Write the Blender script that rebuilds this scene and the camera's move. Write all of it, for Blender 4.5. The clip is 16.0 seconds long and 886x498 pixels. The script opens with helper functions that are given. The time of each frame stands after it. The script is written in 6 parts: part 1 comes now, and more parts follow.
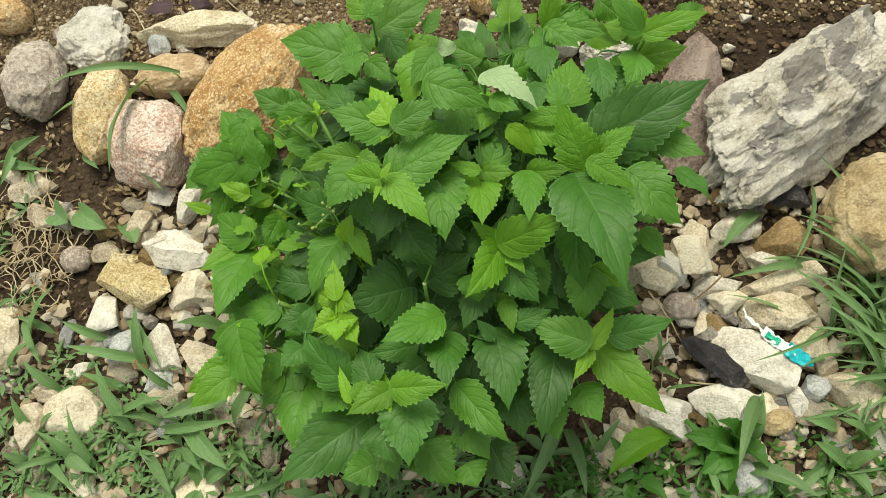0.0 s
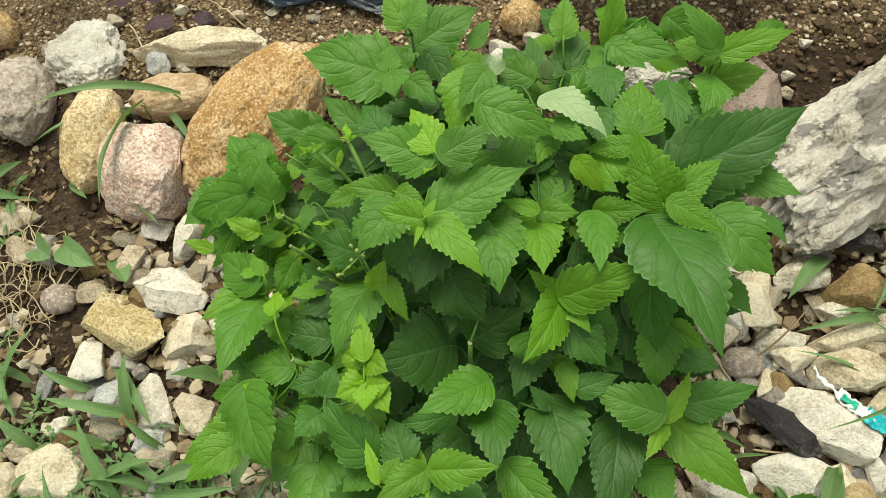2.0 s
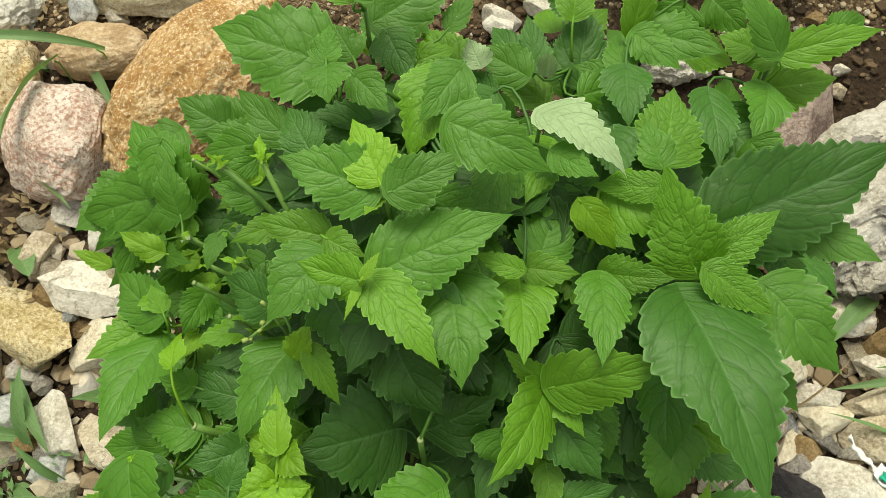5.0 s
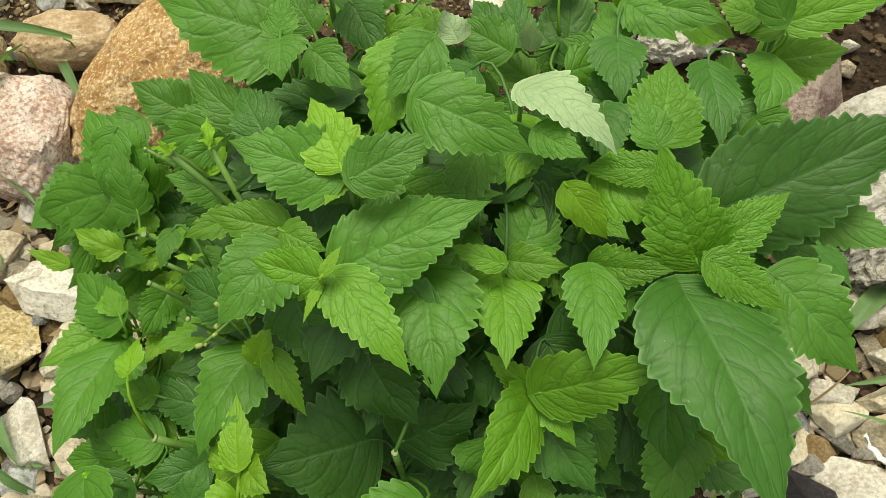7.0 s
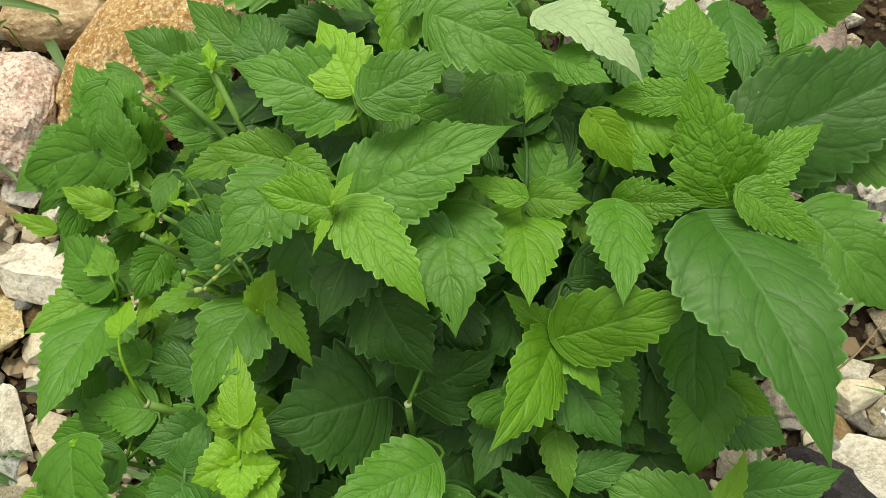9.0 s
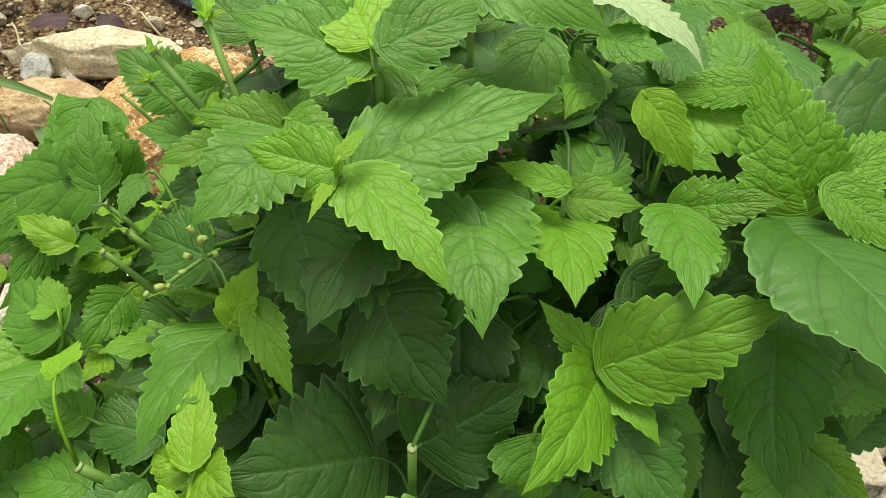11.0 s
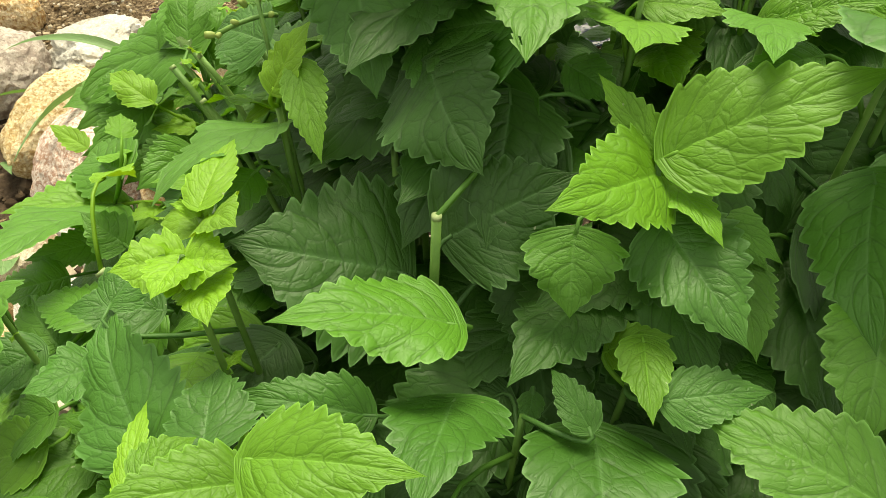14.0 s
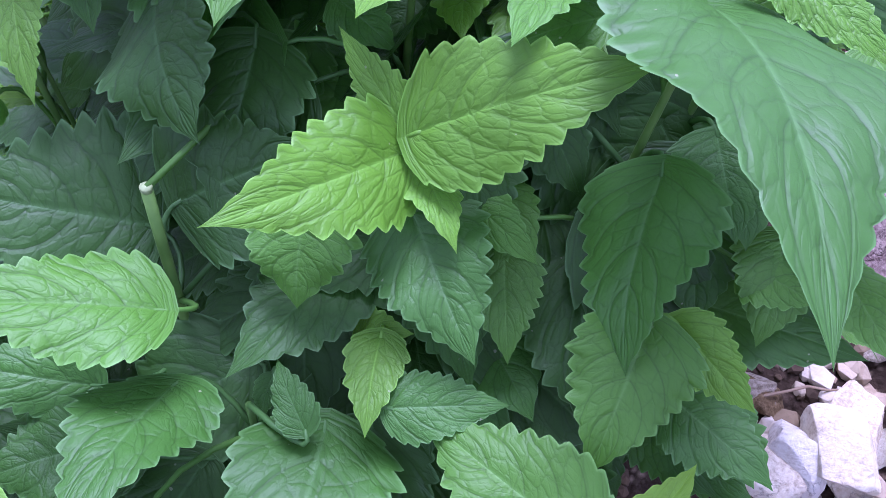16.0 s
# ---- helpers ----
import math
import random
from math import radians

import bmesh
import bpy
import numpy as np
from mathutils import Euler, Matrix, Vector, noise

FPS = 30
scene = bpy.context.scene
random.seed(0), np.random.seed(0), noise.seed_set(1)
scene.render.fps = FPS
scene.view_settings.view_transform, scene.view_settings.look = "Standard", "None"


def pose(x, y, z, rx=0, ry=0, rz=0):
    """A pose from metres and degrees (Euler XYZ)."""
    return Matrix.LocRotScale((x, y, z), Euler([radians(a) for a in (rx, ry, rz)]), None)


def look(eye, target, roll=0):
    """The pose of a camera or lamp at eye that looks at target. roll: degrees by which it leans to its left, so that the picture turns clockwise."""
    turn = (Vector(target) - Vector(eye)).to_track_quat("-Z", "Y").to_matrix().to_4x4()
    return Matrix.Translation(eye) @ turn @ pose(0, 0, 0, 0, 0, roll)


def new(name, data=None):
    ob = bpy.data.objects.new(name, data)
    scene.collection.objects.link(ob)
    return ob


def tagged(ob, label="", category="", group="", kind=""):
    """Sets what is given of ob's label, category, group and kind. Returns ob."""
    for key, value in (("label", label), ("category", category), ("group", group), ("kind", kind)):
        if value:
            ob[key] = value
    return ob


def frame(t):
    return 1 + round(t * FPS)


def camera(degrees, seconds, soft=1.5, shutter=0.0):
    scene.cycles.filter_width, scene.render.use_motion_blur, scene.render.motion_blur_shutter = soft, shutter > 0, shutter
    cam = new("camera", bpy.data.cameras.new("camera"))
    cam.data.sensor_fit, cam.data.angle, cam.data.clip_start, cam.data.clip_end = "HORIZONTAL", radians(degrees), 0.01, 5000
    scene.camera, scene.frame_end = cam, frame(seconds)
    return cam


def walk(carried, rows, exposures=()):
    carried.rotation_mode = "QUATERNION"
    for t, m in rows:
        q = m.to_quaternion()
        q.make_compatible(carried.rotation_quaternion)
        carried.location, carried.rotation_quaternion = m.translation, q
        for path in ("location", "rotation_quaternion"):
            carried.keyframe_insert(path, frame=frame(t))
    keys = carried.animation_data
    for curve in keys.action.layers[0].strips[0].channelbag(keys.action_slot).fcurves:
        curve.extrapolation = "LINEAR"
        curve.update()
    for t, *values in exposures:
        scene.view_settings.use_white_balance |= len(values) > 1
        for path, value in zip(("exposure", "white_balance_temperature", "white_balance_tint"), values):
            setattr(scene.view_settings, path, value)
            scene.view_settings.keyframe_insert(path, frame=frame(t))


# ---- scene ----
cam = camera(56.9, 16.0, soft=0.6)
METRES, EYE, TILT, LEAN, TURN = 1.0, 1.32, -58.0, 3.0, 0.0
ROWS = [
    (0.0, 0.0, 0.0, 0.0, 0.0, 0.0, -0.0),
    (0.5, -0.025, 0.0625, 0.0012, 0.08, -0.41, 0.71),
    (1.0, -0.0407, 0.1197, 0.0139, -0.18, -0.14, 0.69),
    (1.5, -0.0527, 0.1342, 0.0203, -0.45, 0.94, -0.73),
    (2.0, -0.053, 0.1379, 0.0202, -0.61, 2.1, -0.73),
    (2.5, -0.0611, 0.168, 0.0208, -1.68, 0.88, -1.64),
    (3.0, -0.0668, 0.2221, 0.0368, -1.91, 0.64, -2.61),
    (3.5, -0.0558, 0.2461, 0.0714, -1.72, 1.71, -1.89),
    (4.0, -0.0457, 0.2726, 0.0769, -1.48, 0.67, -2.87),
    (4.5, -0.0348, 0.3104, 0.0956, -1.13, -1.56, -3.94),
    (7.0, -0.0055, 0.389, 0.1059, -0.86, -2.18, -2.93),
    (7.5, -0.0155, 0.3981, 0.0897, -1.03, -2.47, -2.89),
    (8.0, -0.02, 0.4013, 0.0805, -1.12, -2.12, -2.35),
    (10.5, -0.0245, 0.4788, -0.0056, -3.55, 7.98, -3.32),
    (11.0, -0.0278, 0.5085, -0.0338, -3.27, 13.34, -5.05),
    (11.5, -0.0125, 0.5275, -0.0731, -2.9, 18.36, -4.98),
    (12.0, -0.0053, 0.5427, -0.1092, -2.68, 25.25, -6.97),
    (12.5, 0.0099, 0.5547, -0.1464, -2.02, 31.46, -7.63),
    (13.0, -0.0039, 0.563, -0.1757, -2.59, 34.01, -9.15),
    (13.5, -0.003, 0.5857, -0.1935, -2.72, 32.24, -11.57),
    (14.0, 0.028, 0.5917, -0.1746, 1.66, 24.12, -15.12),
    (14.5, 0.0616, 0.5956, -0.1448, 2.23, 17.67, -17.83),
    (15.0, 0.0784, 0.6101, -0.1238, 2.24, 14.46, -18.54),
    (15.5, 0.0944, 0.6174, -0.1002, 2.38, 11.42, -18.86),
    (16.0, 0.107, 0.6123, -0.0759, 1.54, 11.2, -18.5),
]
walk(cam, [(t, pose(0, 0, EYE, TILT, LEAN, TURN) @ pose(METRES * x, METRES * y, METRES * z, 90 + pitch, roll, yaw)) for t, x, y, z, yaw, pitch, roll in ROWS],
     [(0.0, 0.4, 7150, 0), (8.0, 0.4, 7350, 0), (10.5, 0.6, 7300, 3), (12.0, 0.88, 7600, 0), (13.5, 1.02, 7900, 0), (14.3, 1.06, 8000, 0), (15.0, 1.14, 5700, 24), (15.5, 1.20, 4850, 43), (16.0, 1.22, 4850, 54)])

# ---- world and light: overcast midday ----
world = bpy.data.worlds.new("overcast_sky")
scene.world = world
world.use_nodes = True
wn = world.node_tree.nodes
wl = world.node_tree.links
sky = wn.new("ShaderNodeTexSky")
sky.sky_type = "NISHITA"
sky.sun_disc = False
sky.sun_elevation = radians(77)
sky.sun_rotation = radians(-23)
sky.air_density, sky.dust_density, sky.ozone_density = 1.0, 4.0, 1.0
haze = wn.new("ShaderNodeMixRGB")
haze.inputs[0].default_value = 0.72
haze.inputs[2].default_value = (6.2, 6.3, 6.3, 1)
wl.new(sky.outputs[0], haze.inputs[1])
wl.new(haze.outputs[0], wn["Background"].inputs[0])
wn["Background"].inputs[1].default_value = 0.108
sun = new("sun", bpy.data.lights.new("sun", "SUN"))
sun.data.energy = 3.0
sun.data.angle = radians(30)
sun.data.color = (1.0, 0.96, 0.9)
sun.matrix_basis = look((-0.35, 1.25, 3.5), (0, 0.5, 0))


# ---- materials ----
class Mat:
    """A node material with short helpers."""

    def __init__(self, name, rough=0.8, spec=0.3):
        self.mat = bpy.data.materials.new(name)
        self.mat.use_nodes = True
        self.n, self.l = self.mat.node_tree.nodes, self.mat.node_tree.links
        self.bsdf = self.n["Principled BSDF"]
        self.bsdf.inputs["Roughness"].default_value = rough
        self.bsdf.inputs["Specular IOR Level"].default_value = spec

    def node(self, kind, **inputs):
        nd = self.n.new(kind)
        for key, value in inputs.items():
            nd.inputs[key.replace("_", " ")].default_value = value
        return nd

    def math(self, op, a, b=None):
        nd = self.n.new("ShaderNodeMath")
        nd.operation = op
        for i, v in enumerate((a, b)):
            if v is None:
                continue
            if isinstance(v, (int, float)):
                nd.inputs[i].default_value = v
            else:
                self.l.new(v, nd.inputs[i])
        return nd.outputs[0]

    def mix(self, fac, a, b, mode="MIX"):
        nd = self.n.new("ShaderNodeMixRGB")
        nd.blend_type = mode
        for i, v in enumerate((fac, a, b)):
            if isinstance(v, (int, float)):
                nd.inputs[i].default_value = v
            elif isinstance(v, tuple):
                nd.inputs[i].default_value = (*v, 1) if len(v) == 3 else v
            else:
                self.l.new(v, nd.inputs[i])
        return nd.outputs[0]

    def ramp(self, fac, stops):
        nd = self.n.new("ShaderNodeValToRGB")
        el = nd.color_ramp.elements
        while len(el) < len(stops):
            el.new(0.5)
        for e, (p, c) in zip(el, stops):
            e.position, e.color = p, (*c, 1) if isinstance(c, tuple) else (c, c, c, 1)
        self.l.new(fac, nd.inputs[0])
        return nd.outputs[0]

    def noise(self, scale, detail=4.0, rough=0.55, coord=None):
        nd = self.node("ShaderNodeTexNoise", Scale=scale, Detail=detail, Roughness=rough)
        self.l.new(coord if coord is not None else self.coord(), nd.inputs["Vector"])
        return nd.outputs["Fac"]

    def coord(self):
        if "Texture Coordinate" not in self.n:
            self.n.new("ShaderNodeTexCoord")
        return self.n["Texture Coordinate"].outputs["Object"]

    def node_colour(self, value):
        nd = self.n.new("ShaderNodeCombineXYZ")
        for i in range(3):
            self.l.new(value, nd.inputs[i])
        return nd.outputs[0]

    def bump(self, height, strength=0.4, distance=0.002, normal=None):
        nd = self.node("ShaderNodeBump", Strength=strength, Distance=distance)
        self.l.new(height, nd.inputs["Height"])
        if normal is not None:
            self.l.new(normal, nd.inputs["Normal"])
        return nd.outputs[0]

    def done(self, colour, normal=None):
        self.l.new(colour, self.bsdf.inputs["Base Color"])
        if normal is not None:
            self.l.new(normal, self.bsdf.inputs["Normal"])
        return self.mat


def leaf_material(name, base, vein, through_colour, veins=4.9, gloss=0.52, quilt=0.40, vein_mix=0.34, pale_veins=False, net_scale=22.0, pucker=0.35):
    m = Mat(name, gloss, 0.40)
    uv = m.n.new("ShaderNodeUVMap")
    sep = m.n.new("ShaderNodeSeparateXYZ")
    m.l.new(uv.outputs[0], sep.inputs[0])
    across = m.math("ABSOLUTE", m.math("SUBTRACT", m.math("MULTIPLY", sep.outputs[0], 2.0), 1.0))
    wob = m.math("MULTIPLY", m.math("SUBTRACT", m.noise(40, 2), 0.5), 0.26)
    # side veins run forward and bend towards the tip; the lowest spring from the base
    slant = m.math("ADD", m.math("MULTIPLY", across, 0.22), m.math("MULTIPLY", m.math("MULTIPLY", across, across), 0.16))
    along = m.math("POWER", sep.outputs[1], 0.85)
    phase = m.math("ADD", m.math("MULTIPLY", m.math("SUBTRACT", along, slant), veins), wob)
    tri = m.math("MULTIPLY", m.math("ABSOLUTE", m.math("SUBTRACT", m.math("FRACT", phase), 0.5)), 2.0)
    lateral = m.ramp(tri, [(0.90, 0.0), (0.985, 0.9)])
    valley = m.ramp(tri, [(0.72, 0.0), (1.0, 0.6)])
    midrib = m.ramp(across, [(0.012, 1.0), (0.05, 0.0)])
    trough = m.ramp(across, [(0.0, 0.8), (0.10, 0.0)])
    margin = m.ramp(across, [(0.955, 0.0), (0.995, 1.0)])
    info = m.n.new("ShaderNodeObjectInfo")
    flat = m.n.new("ShaderNodeCombineXYZ")
    narrowing = m.math("SUBTRACT", 0.80, m.math("MULTIPLY", sep.outputs[1], 0.62))
    m.l.new(m.math("MULTIPLY", m.math("SUBTRACT", sep.outputs[0], 0.5), narrowing), flat.inputs[0])
    m.l.new(m.math("SUBTRACT", sep.outputs[1], m.math("MULTIPLY", across, 0.15)), flat.inputs[1])
    m.l.new(m.math("MULTIPLY", info.outputs["Random"], 40.0), flat.inputs[2])
    wave = m.noise(9, 3, 0.6, flat.outputs[0])
    warp = m.mix(0.05, flat.outputs[0], m.node_colour(wave))
    cells = []
    for scale in (net_scale * 0.48, net_scale):
        vor = m.node("ShaderNodeTexVoronoi", Scale=scale)
        vor.feature = "DISTANCE_TO_EDGE"
        m.l.new(warp, vor.inputs["Vector"])
        cells.append(vor.outputs["Distance"])
    net = m.ramp(cells[1], [(0.0, 0.0), (0.12, 0.65), (0.35, 1.0)])
    net_big = m.ramp(cells[0], [(0.0, 0.0), (0.10, 0.6), (0.40, 1.0)])
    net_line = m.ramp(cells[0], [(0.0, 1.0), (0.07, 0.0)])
    big = m.noise(18, 3)
    tone = m.math("ADD", m.math("MULTIPLY", info.outputs["Random"], 0.55), m.math("MULTIPLY", big, 0.6))
    lo, hi = tuple(c * 0.74 for c in base), tuple(min(1, c * 1.22) for c in base)
    col = m.ramp(tone, [(0.15, lo), (0.95, hi)])
    # side vein and net lines are darkened, putting crease shade into the colour
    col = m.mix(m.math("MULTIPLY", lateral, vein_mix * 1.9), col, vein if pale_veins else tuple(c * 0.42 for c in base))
    col = m.mix(m.math("MULTIPLY", midrib, 0.6), col, vein)
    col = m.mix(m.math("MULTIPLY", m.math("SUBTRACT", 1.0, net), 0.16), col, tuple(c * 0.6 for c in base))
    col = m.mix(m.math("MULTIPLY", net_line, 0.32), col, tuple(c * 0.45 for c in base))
    col = m.mix(m.math("MULTIPLY", margin, 0.45), col, tuple(min(1, c * 1.5 + 0.03) for c in vein))
    fleck = m.ramp(m.noise(260, 1, 0.4), [(0.80, 0.0), (0.82, 1.0)])
    col = m.mix(m.math("MULTIPLY", fleck, 0.45), col, (0.5, 0.52, 0.34))
    h = m.math("SUBTRACT", 1.0, m.math("MAXIMUM", valley, trough))
    h = m.math("ADD", m.math("MULTIPLY", h, 0.8), m.math("ADD", m.math("MULTIPLY", net, 0.20 * pucker + 0.05), m.math("MULTIPLY", net_big, pucker)))
    nrm = m.bump(h, quilt, 0.0023)
    fine = m.bump(m.noise(900, 2), 0.15, 0.0006, nrm)
    m.done(col, fine)
    trans = m.n.new("ShaderNodeBsdfTranslucent")
    m.l.new(m.mix(0.35, through_colour, col), trans.inputs["Color"])
    mixs = m.n.new("ShaderNodeMixShader")
    mixs.inputs[0].default_value = 0.25
    m.l.new(m.bsdf.outputs[0], mixs.inputs[1])
    m.l.new(trans.outputs[0], mixs.inputs[2])
    m.l.new(mixs.outputs[0], m.n["Material Output"].inputs["Surface"])
    return m.mat


LEAF = {
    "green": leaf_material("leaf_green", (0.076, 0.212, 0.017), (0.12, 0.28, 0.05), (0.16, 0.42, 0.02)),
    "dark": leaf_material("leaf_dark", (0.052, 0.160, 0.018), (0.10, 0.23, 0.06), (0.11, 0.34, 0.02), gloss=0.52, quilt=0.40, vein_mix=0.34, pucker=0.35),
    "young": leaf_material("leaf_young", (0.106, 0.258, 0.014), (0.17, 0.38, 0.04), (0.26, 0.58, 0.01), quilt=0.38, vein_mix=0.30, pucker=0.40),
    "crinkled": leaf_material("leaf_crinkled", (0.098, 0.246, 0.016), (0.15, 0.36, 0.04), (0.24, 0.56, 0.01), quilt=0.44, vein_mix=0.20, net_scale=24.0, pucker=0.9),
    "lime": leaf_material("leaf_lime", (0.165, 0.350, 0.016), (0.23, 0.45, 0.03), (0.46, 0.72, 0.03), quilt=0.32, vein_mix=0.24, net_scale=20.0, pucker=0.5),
    "pale": leaf_material("leaf_pale", (0.310, 0.430, 0.220), (0.42, 0.52, 0.33), (0.3, 0.5, 0.15), gloss=0.6),
    "weed": leaf_material("leaf_weed", (0.145, 0.262, 0.095), (0.27, 0.38, 0.19), (0.2, 0.45, 0.03), veins=5.0),
    "blade": leaf_material("leaf_blade", (0.135, 0.235, 0.090), (0.22, 0.33, 0.16), (0.25, 0.5, 0.05), veins=0.4, quilt=0.2),
    # darker copy of the leaf green: canopy shade put into the colour
    "shade_tone": leaf_material("leaf_shade_tone", (0.033, 0.103, 0.011), (0.08, 0.19, 0.05), (0.08, 0.26, 0.02), vein_mix=0.3),
    "purple": leaf_material("leaf_purple", (0.060, 0.032, 0.042), (0.10, 0.05, 0.06), (0.15, 0.05, 0.06)),
    "dry": leaf_material("leaf_dry", (0.33, 0.25, 0.13), (0.24, 0.17, 0.09), (0.3, 0.2, 0.1)),
}


def stem_material(name, low, high):
    m = Mat(name, 0.55, 0.3)
    col = m.ramp(m.noise(40, 4), [(0.3, low), (0.7, high)])
    return m.done(col, m.bump(m.noise(400, 2), 0.3, 0.0006))


STEM = stem_material("stem_green", (0.065, 0.155, 0.028), (0.14, 0.26, 0.05))
STEM_RED = stem_material("stem_red", (0.10, 0.045, 0.045), (0.20, 0.09, 0.07))
CUT = stem_material("cut_end", (0.20, 0.29, 0.10), (0.32, 0.39, 0.18))


def rock_material(name, cols, grain=260.0, speck=None, rough=0.9, band=False, patch=None, cracks=0.55):
    m = Mat(name, rough, 0.25)
    info = m.n.new("ShaderNodeObjectInfo")
    large = m.noise(16, 6, 0.65)
    fine = m.noise(grain, 5, 0.7)
    mixf = m.math("ADD", m.math("MULTIPLY", large, 0.60), m.math("MULTIPLY", fine, 0.40))
    mixf = m.math("ADD", mixf, m.math("MULTIPLY", m.math("SUBTRACT", info.outputs["Random"], 0.5), 0.10))
    col = m.ramp(mixf, [(0.39, cols[0]), (0.49, cols[1]), (0.59, cols[2])])
    if speck:
        col = m.mix(m.ramp(m.noise(grain * 0.7, 3, 0.6), [(0.53, 0.0), (0.58, 0.6)]), col, tuple(min(0.9, c * 1.12 + 0.02) for c in cols[2]))
        col = m.mix(m.ramp(m.noise(grain * 0.5, 4, 0.7), [(0.52, 0.0), (0.57, 0.8)]), col, speck)
    if band:
        w = m.node("ShaderNodeTexWave", Scale=34.0, Distortion=7.0, Detail=3.0)
        w.bands_direction = "Y"
        m.l.new(m.coord(), w.inputs["Vector"])
        col = m.mix(m.math("MULTIPLY", w.outputs["Fac"], 0.4), col, cols[0])
    # stained zones, earth in the hollows of the grain, hairline cracks
    stain = m.ramp(m.noise(9, 5, 0.7), [(0.54, 0.0), (0.68, 0.38)])
    col = m.mix(stain, col, tuple(c * k for c, k in zip(cols[0], (1.0, 0.85, 0.6))))
    dirt = m.ramp(m.noise(34, 5, 0.75), [(0.60, 0.0), (0.72, 0.55)])
    col = m.mix(dirt, col, (0.25, 0.19, 0.125))
    warp = m.mix(0.10, m.coord(), m.node_colour(m.noise(22, 5, 0.7)))
    vor = m.node("ShaderNodeTexVoronoi", Scale=17.0)
    vor.feature = "DISTANCE_TO_EDGE"
    m.l.new(warp, vor.inputs["Vector"])
    crack = m.ramp(vor.outputs["Distance"], [(0.0, 0.0), (0.035, 1.0)])
    some = m.ramp(m.noise(11, 2), [(0.46, 0.0), (0.56, 0.8)])
    lines = m.math("MULTIPLY", m.math("SUBTRACT", 1.0, crack), some)
    col = m.mix(m.math("MULTIPLY", lines, cracks), col, tuple(c * 0.4 for c in cols[0]))
    h = m.math("ADD", m.math("MULTIPLY", m.noise(75, 7, 0.68), 1.0), m.math("MULTIPLY", fine, 0.25))
    h = m.math("SUBTRACT", h, m.math("MULTIPLY", lines, 0.25))
    nrm = m.bump(h, 0.9, 0.008)
    if patch:
        cell = m.node("ShaderNodeTexVoronoi", Scale=15.0)
        m.l.new(m.mix(0.16, m.coord(), m.node_colour(m.noise(14, 4, 0.6))), cell.inputs["Vector"])
        sel = m.n.new("ShaderNodeSeparateXYZ")
        m.l.new(cell.outputs["Color"], sel.inputs[0])
        dark = m.math("MULTIPLY", m.ramp(sel.outputs[0], [(0.66, 0.0), (0.68, 1.0)]), m.ramp(cell.outputs["Distance"], [(0.40, 1.0), (0.47, 0.0)]))
        col = m.mix(m.math("MULTIPLY", dark, 0.75), col, patch)
        nrm = m.bump(m.math("SUBTRACT", 1.0, dark), 0.6, 0.006, nrm)
    return m.done(col, nrm)


